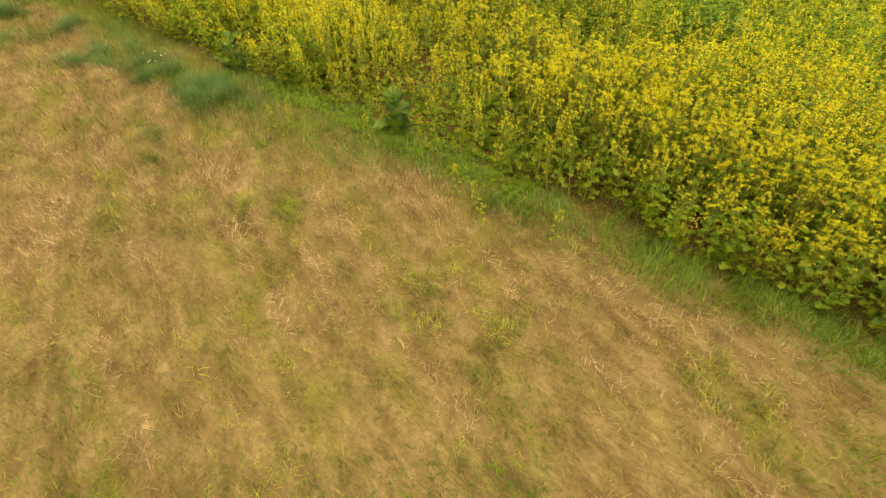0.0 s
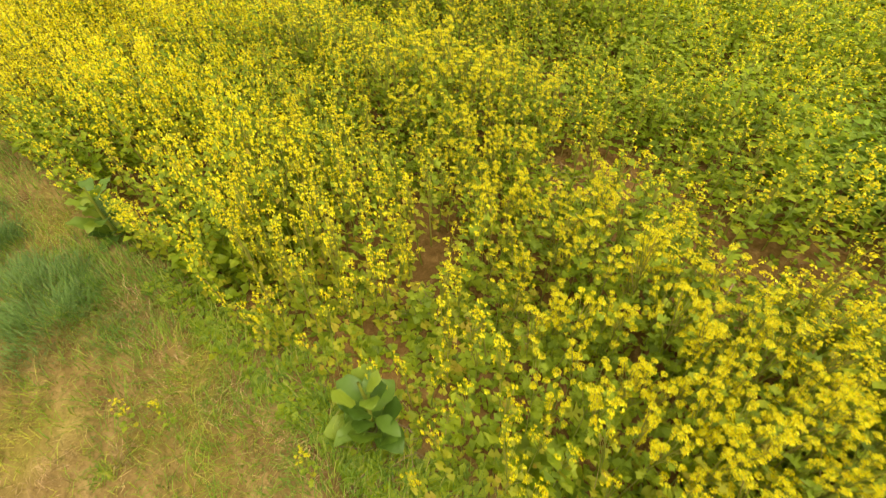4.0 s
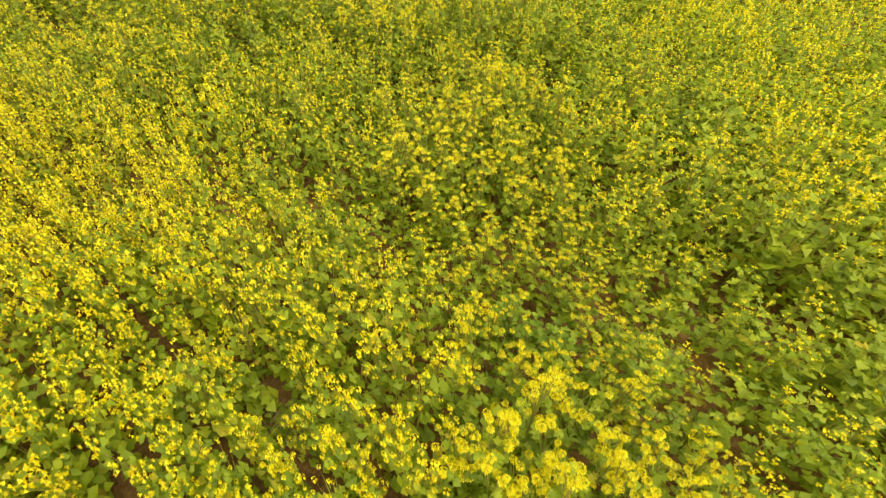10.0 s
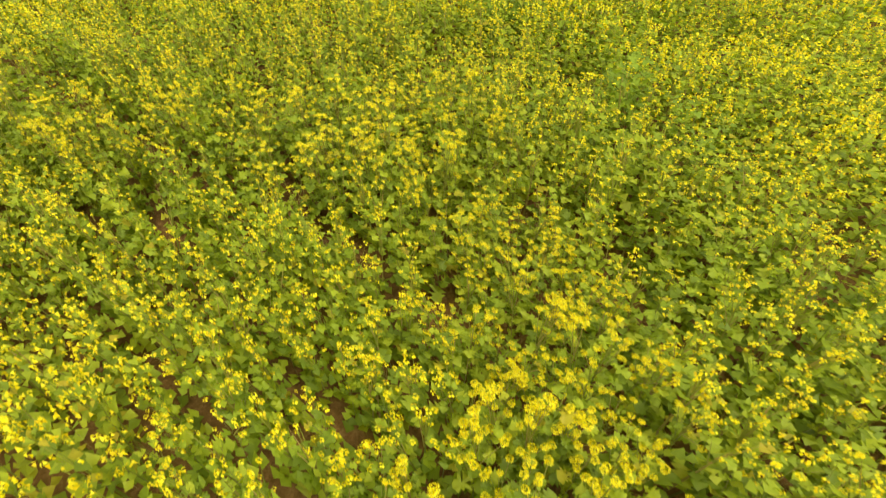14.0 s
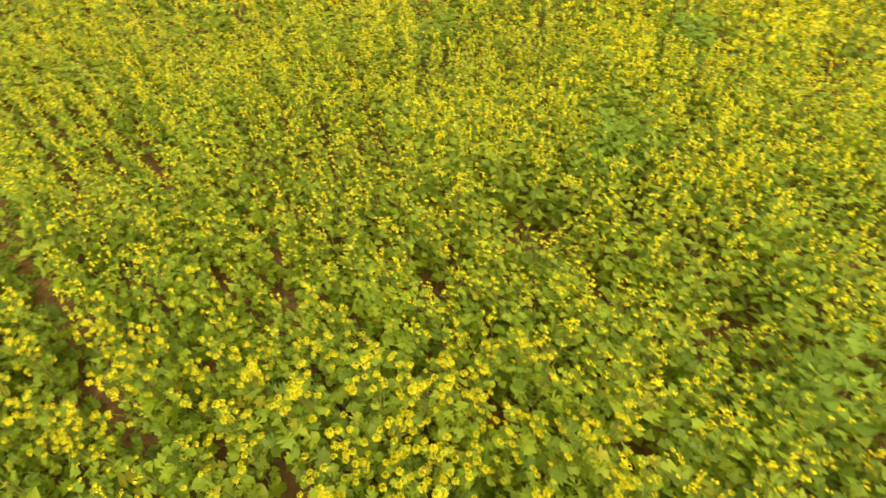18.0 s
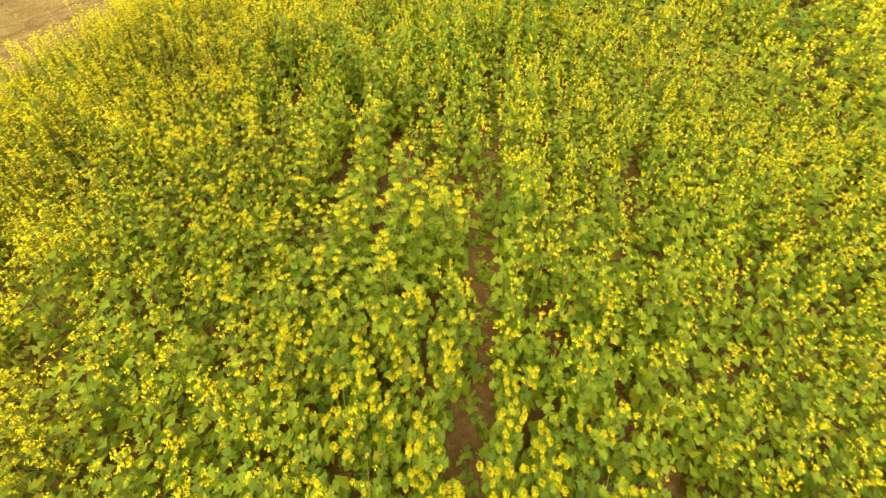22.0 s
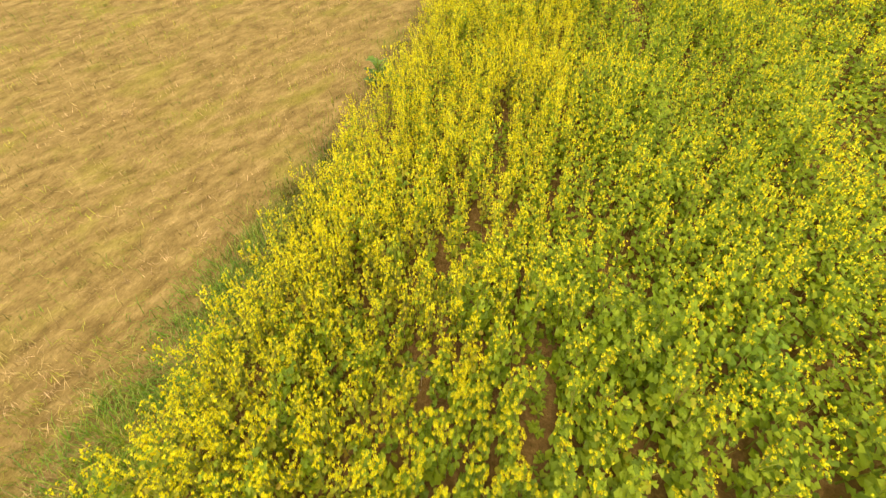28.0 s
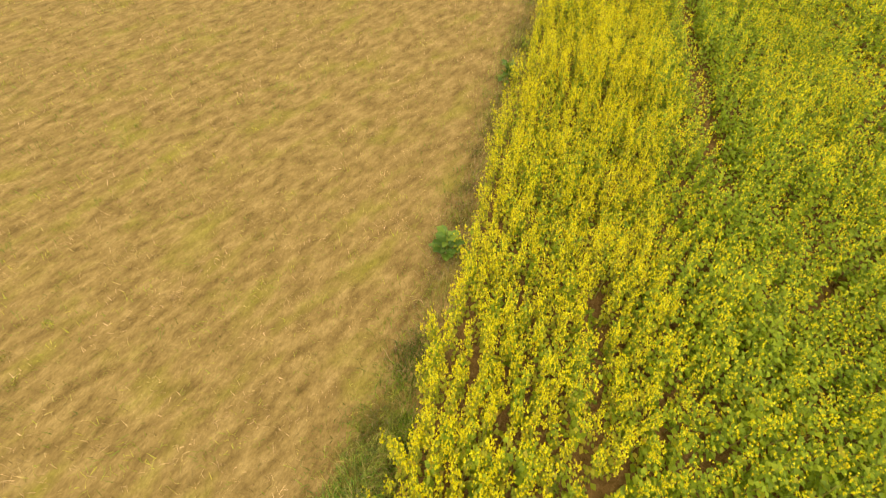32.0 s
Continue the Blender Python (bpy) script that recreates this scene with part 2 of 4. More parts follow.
def mesh_of(name, v, f, mats, which=None, smooth=False):
    v, f = np.asarray(v, np.float32), np.asarray(f, np.int32)
    me = bpy.data.meshes.new(name)
    me.vertices.add(len(v))
    me.vertices.foreach_set("co", v.ravel())
    me.loops.add(f.size)
    me.loops.foreach_set("vertex_index", f.ravel())
    me.polygons.add(len(f))
    me.polygons.foreach_set("loop_start", np.arange(0, f.size, 3, dtype=np.int32))
    me.polygons.foreach_set("loop_total", np.full(len(f), 3, np.int32))
    if which is not None:
        me.polygons.foreach_set("material_index", np.asarray(which, np.int32))
    me.polygons.foreach_set("use_smooth", np.full(len(f), smooth))
    for m in mats:
        me.materials.append(m)
    me.update(calc_edges=True)
    return me


def quads(q):
    q = np.asarray(q)
    return np.concatenate([q[:, [0, 1, 2]], q[:, [0, 2, 3]]])


def turn_z(v, a):
    c, s = math.cos(a), math.sin(a)
    return np.stack([v[:, 0] * c - v[:, 1] * s, v[:, 0] * s + v[:, 1] * c, v[:, 2]], 1)


def scatter(v, f, place, spin, size, lean=None, narrow=1.0):
    """Copies of one small mesh, one for each place, as a single pair of arrays."""
    n = len(place)
    c, s = np.cos(spin)[:, None], np.sin(spin)[:, None]
    size = np.asarray(size, float).reshape(n, -1)
    sx, sz = size[:, :1], size[:, -1:]
    x, y, z = v[None, :, 0] * sx, v[None, :, 1] * sx, v[None, :, 2] * sz
    out = np.stack([(x * c - y * s) * narrow, x * s + y * c, z + 0 * x], -1)
    if lean is not None:
        out[..., 0] += out[..., 2] * lean[:, :1]
        out[..., 1] += out[..., 2] * lean[:, 1:]
    out += place[:, None, :]
    faces = f[None] + (np.arange(n) * len(v))[:, None, None]
    return out.reshape(-1, 3), faces.reshape(-1, 3)


def part(name, mesh, parent, label=""):
    ob = new(name, mesh)
    ob.parent = parent
    return tagged(ob, label)


def ribbon(points, r0):
    """A stalk too thin and far to need more than one narrow face."""
    a, b = np.asarray(points[0], float), np.asarray(points[-1], float)
    w = np.array([r0 * 1.6, r0 * 1.1, 0])
    return np.array([a - w, a + w, b]), np.array([(0, 1, 2)])


def tube(points, r0, r1, sides=3):
    p = np.asarray(points, float)
    n = len(p)
    vs = []
    for i in range(n):
        d = p[min(i + 1, n - 1)] - p[max(i - 1, 0)]
        d = d / np.linalg.norm(d)
        a = np.cross(d, (0.31, 0.9, 0.2))
        a /= np.linalg.norm(a)
        b = np.cross(d, a)
        r = r0 + (r1 - r0) * i / (n - 1)
        for k in range(sides):
            w = 2 * math.pi * k / sides
            vs.append(p[i] + r * (a * math.cos(w) + b * math.sin(w)))
    q = [(i * sides + k, i * sides + (k + 1) % sides, (i + 1) * sides + (k + 1) % sides, (i + 1) * sides + k) for i in range(n - 1) for k in range(sides)]
    return np.array(vs), quads(q)


# ---------------------------------------------------------------- parts of a mustard plant
LEAF_OUTLINE = {
    0: [(0.13, 0.34), (0.22, 0.14), (0.34, 0.86), (0.45, 0.36), (0.58, 1.0), (0.69, 0.52), (0.83, 0.76), (0.94, 0.36)],
    1: [(0.30, 0.90), (0.44, 0.30), (0.66, 1.0)],
    2: [(0.52, 0.95)],
    3: [(0.52, 0.95)],
}


def lobed_leaf(length, width, rise, droop, r, level=0):
    """A mustard leaf: lobed and toothed rim, folded along its rib, drooping at the tip. Coarser by level."""
    out = LEAF_OUTLINE[level]

    def at(s, w, wave):
        return (math.cos(rise) * s * length, w, math.sin(rise) * s * length - droop * length * s * s + abs(w) * 0.30 + wave)
    loose = 0.04 if level < 2 else 0.2
    rim = [at(0, 0, 0)]
    rim += [at(s + r.uniform(-loose, loose), w * width / 2 * r.uniform(0.75, 1.25), r.uniform(-.16, .16) * width) for s, w in out]
    rim += [at(1.0, r.uniform(-.06, .06) * width, 0)]
    rim += [at(s + r.uniform(-loose, loose), -w * width / 2 * r.uniform(0.75, 1.25), r.uniform(-.16, .16) * width) for s, w in reversed(out)]
    n = len(rim)
    if level > 1:
        return np.array(rim), np.array([(0, k, k + 1) for k in range(1, n - 1)])
    return np.array(rim + [at(0.58, 0, -0.02 * width)]), np.array([(k, n, (k + 1) % n) for k in range(n)])


HEAD_RINGS = {
    0: [(7, 0.0175, 0.0, 0.70), (1, 0.009, -0.024, 1.0)],
    1: [(4, 0.0155, 0.002, 0.7), (1, 0.009, -0.024, 1.0)],
    2: [(2, 0.0125, 0.006, 0.65), (1, 0.010, -0.026, 1.15)],
    3: [(1, 0.006, 0.006, 0.6), (1, 0.010, -0.024, 1.15)],
}


def flower_head(r, level=0, size=1.0, long=False):
    """A mustard flower head: rings of four-petalled flowers round a tuft of green buds. Petals and buds apart."""
    petals, buds = [], []
    rings = HEAD_RINGS[level]
    if long:
        # older heads have grown out into short spikes
        rings = [(n, rad * 0.85, h * (1 if h > -0.02 else 1.5), tilt) for n, rad, h, tilt in rings] + ([(1, 0.008, -0.062, 1.15)] if level < 2 else [])
    for n, rad, h, tilt in rings:
        off = r.uniform(0, 6.28)
        for k in range(n):
            a = off + 6.283 * k / n + r.uniform(-0.25, 0.25)
            o = np.array([math.cos(a), math.sin(a), 0])
            up = np.array([math.cos(a) * math.sin(tilt), math.sin(a) * math.sin(tilt), math.cos(tilt)])
            side = np.cross(up, o)
            side /= np.linalg.norm(side)
            fwd = np.cross(side, up)
            c = o * rad * r.uniform(0.8, 1.2) + np.array([0, 0, h + r.uniform(-.005, .005)])
            ps = 0.0115 * r.uniform(0.85, 1.15)
            b0 = r.uniform(0, 1.57)
            if level == 0:
                for j in range(4):
                    b = b0 + j * 1.571
                    d, e = fwd * math.cos(b) + side * math.sin(b), -fwd * math.sin(b) + side * math.cos(b)
                    v = np.array([c, c + d * ps * 1.05 - e * ps * 0.45 + up * 0.001, c + d * ps * 0.98 + e * ps * 0.45 + up * 0.002])
                    petals.append((v, np.array([(0, 1, 2)])))
            else:
                d, e = fwd * math.cos(b0) + side * math.sin(b0), -fwd * math.sin(b0) + side * math.cos(b0)
                ps *= 1.02 if level == 1 else 1.75 if level == 2 else 2.0
                v = np.array([c + d * ps, c + e * ps, c - d * ps, c - e * ps]) if level == 1 else np.array([c + d * ps, c - d * ps * 0.5 + e * ps * 0.9, c - d * ps * 0.5 - e * ps * 0.9])
                petals.append((v, np.array([(0, 1, 2), (0, 2, 3)][:2 if level == 1 else 1])))
    m = 3
    ring = [(0.0065 * math.cos(6.283 * k / m), 0.0065 * math.sin(6.283 * k / m), 0.013) for k in range(m)]
    v = np.array(ring + [(0, 0, 0.021), (0, 0, -0.07 if long else -0.045)])
    f = [(k, (k + 1) % m, m) for k in range(m)] + ([((k + 1) % m, k, m + 1) for k in range(m)] if level == 0 else [])
    buds.append((v, np.array(f)))
    pv, pf = join(petals)
    bv, bf = join(buds)
    return (pv * size, pf), (bv * size, bf)


def plant_template(kind, seed, level):
    """Arrays for one plant about 0.8 m tall: stem, leaves, petals, buds. kind: 'full', 'ripe', 'some', 'leafy' or 'dark'."""
    r = random.Random(seed)
    fine = level == 0
    heads_n = {"full": r.choice((8, 9, 10, 11)) + (0, 0, 2, 1)[level], "ripe": r.choice((13, 14, 15, 17)) + (0, 0, 2, 4)[level], "some": r.choice((4, 5, 6)), "leafy": r.choice((0, 1, 2)), "dark": 0}[kind]
    leaves_n = {"full": 13, "ripe": 11, "some": 18, "leafy": 20, "dark": 20}[kind] + (0, 0, 2, -4)[level]
    leaf_size = {"full": 1.0, "ripe": 0.74, "some": 1.10, "leafy": 1.16, "dark": 1.12}[kind] * (0.94, 0.92, 0.84, 1.04)[level]
    head_size = {"full": (0.68, 1.0), "ripe": (0.60, 0.92)}.get(kind, (0.56, 0.88))
    reach = 0.115 if kind == "full" else 0.09 if kind == "ripe" else 0.13
    top = r.uniform(0.70, 0.80)
    bend = (r.uniform(-.06, .06), r.uniform(-.06, .06))
    trunk = [(bend[0] * s * s, bend[1] * s * s, top * s) for s in (0, 0.5, 1)]
    stems, leaves, heads = [tube(trunk[::2], 0.005, 0.0025) if fine else ribbon(trunk, 0.006)], [], []
    a = r.uniform(0, 6.28)
    for i in range(leaves_n):
        s = 0.14 + 0.82 * (i + r.uniform(0, 0.6)) / leaves_n
        a += 2.4 + r.uniform(-0.4, 0.4)
        ln = (0.186 - 0.108 * s) * r.uniform(0.75, 1.25) * leaf_size
        lf = lobed_leaf(ln, ln * r.uniform(0.66, 0.92), r.uniform(0.2, 0.85), r.uniform(0.25, 0.6), r, level)
        off = r.uniform(0, 0.05)
        leaves.append((turn_z(lf[0] + np.array([off, 0, 0]), a) + np.array([bend[0] * s * s, bend[1] * s * s, top * s]), lf[1]))
    for i in range(heads_n):
        a = r.uniform(0, 6.28) if i else 0
        d = 0 if i == 0 else r.uniform(0.03, reach)
        s = r.uniform(0.55, 0.8)
        foot = np.array([bend[0] * s * s, bend[1] * s * s, top * s])
        tip = np.array([bend[0] + d * math.cos(a), bend[1] + d * math.sin(a), top + (0.08 if i == 0 else r.uniform({"full": -0.16, "ripe": -0.20}.get(kind, -0.08), 0.11))])
        if i:
            if level < 2 or i < 2:
                stems.append(tube([foot, tip], 0.003, 0.002) if fine else ribbon([foot, tip], 0.003))
        else:
            stems.append(tube([trunk[-1], tip], 0.0025, 0.002) if fine else ribbon([trunk[-1], tip], 0.003))
        hp, hb = flower_head(r, level, r.uniform(*head_size) * (1.0, 0.92, 0.90, 1.04)[level], kind == "ripe")
        spin = r.uniform(0, 6.28)
        heads.append(((turn_z(hp[0], spin) + tip, hp[1]), (turn_z(hb[0], spin) + tip, hb[1])))
    return dict(stems=stems, leaves=leaves, heads=heads)


# ---------------------------------------------------------------- the plan of the crop
def smooth_noise(x, y, scale, seed):
    """Value noise in 0..1 over the plan."""
    g = np.random.default_rng(seed).random((64, 64))
    u, v = (np.asarray(x) / scale + 1000) % 64, (np.asarray(y) / scale + 1000) % 64
    i, j = np.floor(u).astype(int), np.floor(v).astype(int)
    a, b = u - i, v - j
    a, b = a * a * (3 - 2 * a), b * b * (3 - 2 * b)
    i1, j1 = (i + 1) % 64, (j + 1) % 64
    return (g[i, j] * (1 - a) + g[i1, j] * a) * (1 - b) + (g[i, j1] * (1 - a) + g[i1, j1] * a) * b


# bare spots: x, y, half-width, half-length, from the first stretch of the way to the last
BARE_FIRST = [
    (2.20, 4.58, 0.34, 0.30), (2.42, 4.15, 0.36, 0.34), (2.58, 3.75, 0.28, 0.30), (0.98, 4.84, 0.12, 0.12), (2.56, 5.07, 0.20, 0.20), (1.09, 5.42, 0.12, 0.12), (2.80, 5.45, 0.36, 0.38), (2.62, 5.95, 0.16, 0.16), (2.40, 5.62, 0.22, 0.18), (2.72, 4.95, 0.28, 0.22), (3.36, 4.90, 0.18, 0.18), (0.98, 5.71, 0.10, 0.11),
    (2.25, 5.80, 0.32, 0.20), (0.90, 6.03, 0.12, 0.14), (2.24, 6.45, 0.16, 0.18), (1.81, 6.99, 0.14, 0.15), (0.10, 5.58, 0.22, 0.26), (3.27, 5.20, 0.14, 0.14),
]
BARE_MIDDLE = [
    (4.08, 7.10, 0.19, 0.19), (4.16, 6.80, 0.22, 0.22), (4.28, 6.42, 0.19, 0.24), (3.72, 7.18, 0.09, 0.09), (3.78, 6.86, 0.08, 0.08), (3.46, 6.62, 0.09, 0.09), (3.09, 6.78, 0.08, 0.09), (3.25, 7.18, 0.08, 0.12), (3.35, 7.60, 0.08, 0.16), (1.94, 7.37, 0.11, 0.12), (2.07, 8.31, 0.11, 0.13), (3.31, 8.53, 0.11, 0.10),
    (1.94, 8.93, 0.09, 0.14), (5.80, 8.93, 0.20, 0.15), (3.20, 9.30, 0.08, 0.09), (2.64, 9.40, 0.08, 0.12), (5.80, 9.65, 0.11, 0.09), (3.06, 9.95, 0.07, 0.09),
    (7.15, 10.03, 0.17, 0.10), (7.19, 9.35, 0.10, 0.10), (2.29, 10.15, 0.11, 0.13), (5.67, 10.53, 0.10, 0.10), (4.77, 10.68, 0.09, 0.11),
]
BARE_LAST = [
    (2.27, 10.85, 0.09, 0.13), (2.97, 11.00, 0.08, 0.11), (7.08, 11.37, 0.10, 0.13), (5.47, 12.20, 0.17, 0.28), (8.47, 12.49, 0.19, 0.11),
    (1.50, 12.64, 0.09, 0.08), (2.63, 13.04, 0.13, 0.09), (6.94, 13.06, 0.10, 0.11), (1.45, 13.12, 0.09, 0.09), (3.35, 13.20, 0.10, 0.16), (1.56, 13.62, 0.13, 0.12),
    (3.20, 13.77, 0.09, 0.11), (5.46, 13.81, 0.16, 0.07), (1.55, 15.31, 0.15, 0.17), (1.62, 16.20, 0.08, 0.22), (1.50, 17.00, 0.07, 0.20), (3.34, 16.45, 0.08, 0.20),
    (4.50, 17.92, 0.09, 0.28), (4.52, 18.90, 0.08, 0.12), (4.42, 15.94, 0.07, 0.08),
]
BARE = [(x, y, p * 0.86, q * 0.86) for x, y, p, q in BARE_FIRST + BARE_MIDDLE + BARE_LAST]
# missed drill rows: x0, y0, x1, y1, half-width
MISSED = [
    (4.84, 10.2, 4.62, 12.2, 0.06), (4.62, 12.2, 4.50, 14.9, 0.085), (4.50, 14.9, 4.40, 16.4, 0.051), (3.40, 13.6, 3.28, 15.2, 0.085), (3.26, 15.2, 3.14, 17.2, 0.076),
    (3.28, 21.0, 3.17, 22.3, 0.111), (3.17, 22.3, 2.95, 27.5, 0.145), (2.95, 27.5, 2.70, 35.0, 0.085), (3.89, 13.0, 3.68, 15.0, 0.076), (2.72, 14.4, 2.52, 16.0, 0.068),
    (1.76, 17.5, 1.70, 19.1, 0.051), (1.84, 16.4, 1.74, 17.0, 0.06), (4.06, 13.8, 4.04, 14.4, 0.043), (4.33, 13.8, 4.31, 14.4, 0.043), (5.57, 13.0, 5.54, 13.8, 0.043),
]
# stands of dark, flowerless growth: x, y, half-width, half-length
DARK = [(4.14, 15.9, 0.25, 0.22), (7.64, 17.1, 0.30, 0.30), (8.45, 13.9, 0.30, 0.30), (10.1, 11.9, 0.40, 0.30), (8.07, 11.4, 0.35, 0.25), (7.18, 9.72, 0.20, 0.20), (6.95, 9.0, 0.18, 0.18), (3.78, 3.97, 0.48, 0.45), (3.29, 7.56, 0.20, 0.20)]


def blob(x, y, spots, grow=0.0):
    w = np.zeros_like(x)
    for a, b, p, q in spots:
        w = np.maximum(w, 1.6 - ((x - a) / (p + grow)) ** 2 - ((y - b) / (q + grow)) ** 2)
    return np.clip(w, 0, 0.95)


def missed(x, y):
    w = np.zeros_like(x)
    for x0, y0, x1, y1, h in MISSED:
        s = np.clip((y - y0) / (y1 - y0), 0, 1)
        d = np.hypot(x - (x0 + (x1 - x0) * s), np.maximum(0, np.maximum(y0 - y, y - y1)))
        w = np.maximum(w, np.clip(1.65 - d / h, 0, 0.95))
    return w


def flower_edge(y):
    """How far in from the margin the stand is in full flower."""
    return np.interp(y, (6.6, 8.0, 9.6, 11.2, 13.2, 15.0, 18.0), (2.9, 4.5, 4.4, 2.9, 1.8, 1.9, 2.4))


def flowering(x, y):
    """How much of the stand is in flower: most along the margin, less further in."""
    w = 1.16 - 0.69 * np.clip((x - flower_edge(y) + 0.3) / 1.3, 0, 1) + 0.06 * np.clip((x - 4.5) / 1.5, 0, 1) + 0.42 * np.clip((x - 8.2) / 2.5, 0, 1) - 0.20 * np.clip((6.8 - y) / 1.5, 0, 1) * np.clip((x - 2.8) / 0.8, 0, 1) + 0.10 * np.clip((y - 12.6) / 2.2, 0, 1) * np.clip((x - 3.5) / 0.7, 0, 1)
    # flowering streaks along the drill rows, far along the margin
    w = w + 0.35 * (np.exp(-((x - 4.25) / 0.3) ** 2) + np.exp(-((x - 6.7) / 0.5) ** 2)) * np.clip((y - 20) / 3, 0, 1) - 0.15 * np.exp(-((x - 3.4) / 0.35) ** 2) * np.clip((y - 20) / 3, 0, 1)
    w = w + 0.13 * np.clip((y - 9.7) / 2.2, 0, 1) * np.clip((20 - y) / 3, 0, 1) + 0.2 * np.clip((y - 19) / 4, 0, 1) * np.clip((x - 3.4) / 0.6, 0, 1) + 0.5 * (smooth_noise(x, y, 0.65, 3) - 0.5) + 0.3 * (smooth_noise(x, y, 0.25, 4) - 0.5)
    return np.clip(w, 0.05, 1)


def inside(x, y, poly):
    c = np.zeros(x.shape, bool)
    for (x0, y0), (x1, y1) in zip(poly, poly[1:] + poly[:1]):
        c ^= ((y0 > y) != (y1 > y)) & (x < (x1 - x0) * (y - y0) / (y1 - y0 + 1e-12) + x0)
    return c


CROP = [(0.0, -1.0), (8.0, -1.5), (13.0, 0.5), (16.5, 5.0), (18.0, 11.0), (17.0, 17.5), (13.5, 22.0), (12.5, 27.0), (12.5, 36.0), (0.0, 36.0)]
ROW, STEP = 0.19, 0.086
xs, ys = np.meshgrid(np.arange(-0.8, 18.5, ROW), np.arange(-1.5, 36.0, STEP))
# the drill rows draw in towards the margin by three centimetres in every metre
px = (xs - 0.03 * (ys - 14) + rng.normal(0, 0.028, xs.shape) * np.where(ys > 17, 1.5, 1.0)).ravel()
py = (ys + rng.uniform(-0.05, 0.05, ys.shape)).ravel()
keep = inside(px, py, CROP) & (px > 0.03 + 0.06 * np.clip((5.4 - py) / 0.5, 0, 1) + 0.14 * (smooth_noise(py, py * 0, 0.3, 8) - 0.4))
# sown thicker along the margin
thick = (px + rng.normal(0, 0.25, px.shape) < 2.45 - 0.55 * ((py > 12) & (py < 15))) & (rng.random(px.shape) < np.where(py > 15, 0.95, np.where((py > 6.8) | (py < 4.2), 0.80, 0.25)))
px, py = np.concatenate([px, px[thick] + rng.normal(0, 0.022, thick.sum())]), np.concatenate([py, py[thick] + 0.05])
keep = np.concatenate([keep, keep[thick]])
thin = np.clip(1.3 - np.abs(px - 1.5 - 0.03 * (py - 13)) / 0.45, 0, 1) * np.clip((py - 12.0) / 0.6, 0, 1) * np.clip((20 - py) / 3, 0, 1) * 0.36 + np.clip(1 - px / 0.25, 0, 1) * 0.35 + 0.50 * np.clip((1.5 - px) / 0.3, 0, 1) * np.clip((py - 4.4) / 0.4, 0, 1) * np.clip((6.6 - py) / 0.6, 0, 1)
drop = np.maximum.reduce([np.minimum(blob(px, py, BARE), 0.88), np.minimum(missed(px, py), 0.95), thin])
drop = np.maximum(drop, np.clip((smooth_noise(px, py, 0.33, 11) - 0.74) * 4, 0, 0.45))
# some drill rows stand thinner and lower than their neighbours for a few metres
vigour = smooth_noise((px + 0.03 * (py - 14)) / ROW, py * 0.62, 1.0, 12)
drop = np.maximum(drop, np.clip((0.36 - vigour) * 1.5, 0, 0.22))
keep &= rng.random(px.shape) > drop
px, py, vigour = px[keep], py[keep], 0.88 + 0.20 * vigour[keep]
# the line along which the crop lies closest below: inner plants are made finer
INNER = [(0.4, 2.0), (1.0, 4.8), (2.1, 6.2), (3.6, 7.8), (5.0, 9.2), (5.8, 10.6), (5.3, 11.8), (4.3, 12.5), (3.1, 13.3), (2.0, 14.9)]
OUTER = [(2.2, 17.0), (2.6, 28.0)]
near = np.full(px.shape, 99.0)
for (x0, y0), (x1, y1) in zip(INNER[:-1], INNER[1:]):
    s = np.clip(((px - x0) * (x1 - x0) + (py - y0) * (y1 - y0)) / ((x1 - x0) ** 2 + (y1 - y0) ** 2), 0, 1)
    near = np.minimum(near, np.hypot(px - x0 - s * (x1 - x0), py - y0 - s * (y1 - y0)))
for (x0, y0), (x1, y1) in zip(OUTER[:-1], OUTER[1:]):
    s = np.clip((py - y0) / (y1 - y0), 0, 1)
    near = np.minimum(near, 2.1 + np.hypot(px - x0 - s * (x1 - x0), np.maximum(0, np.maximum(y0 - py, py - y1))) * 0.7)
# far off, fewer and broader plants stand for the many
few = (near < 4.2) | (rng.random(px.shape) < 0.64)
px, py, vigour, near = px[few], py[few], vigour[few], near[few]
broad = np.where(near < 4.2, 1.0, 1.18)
flow = flowering(px, py)
dark = blob(px, py, DARK) * 0.95 > rng.random(px.shape)
pick = rng.random(px.shape)
kind = np.where(dark, 3, np.where(pick < flow * 0.92, 0, np.where(pick < flow * 0.92 + 0.30, 1, 2)))
ripe = np.clip((np.minimum(flower_edge(py), 2.9) + 0.35 - px) / 0.7, 0, 1) * np.where(py < 9.7, 0.30, 0.85) > rng.random(px.shape)
kind = np.where((kind == 0) & ripe, 4, kind)
turn = rng.random(px.shape)
kind = np.where((px < 0.55) & (kind < 3) & (py > 11) & (turn < 0.7), 4, kind)
kind = np.where((px < 0.40) & (py <= 11) & ((py > 7.0) | (py < 4.4)) & (kind < 4) & (turn < 0.5), 1, kind)
kind = np.where((px < 1.4) & (py > 4.4) & (py < 7.0) & (kind < 3) & (rng.random(px.shape) < 0.65), 4, kind)
tall = 0.86 * vigour * rng.normal(1.0, 0.09, px.shape) * (0.82 + 0.36 * smooth_noise(px, py, 0.8, 5)) * (1 - 0.45 * np.clip(1.05 - px / 0.42, 0, 1) * rng.random(px.shape)) * np.where(dark, 1.14, 1.0)
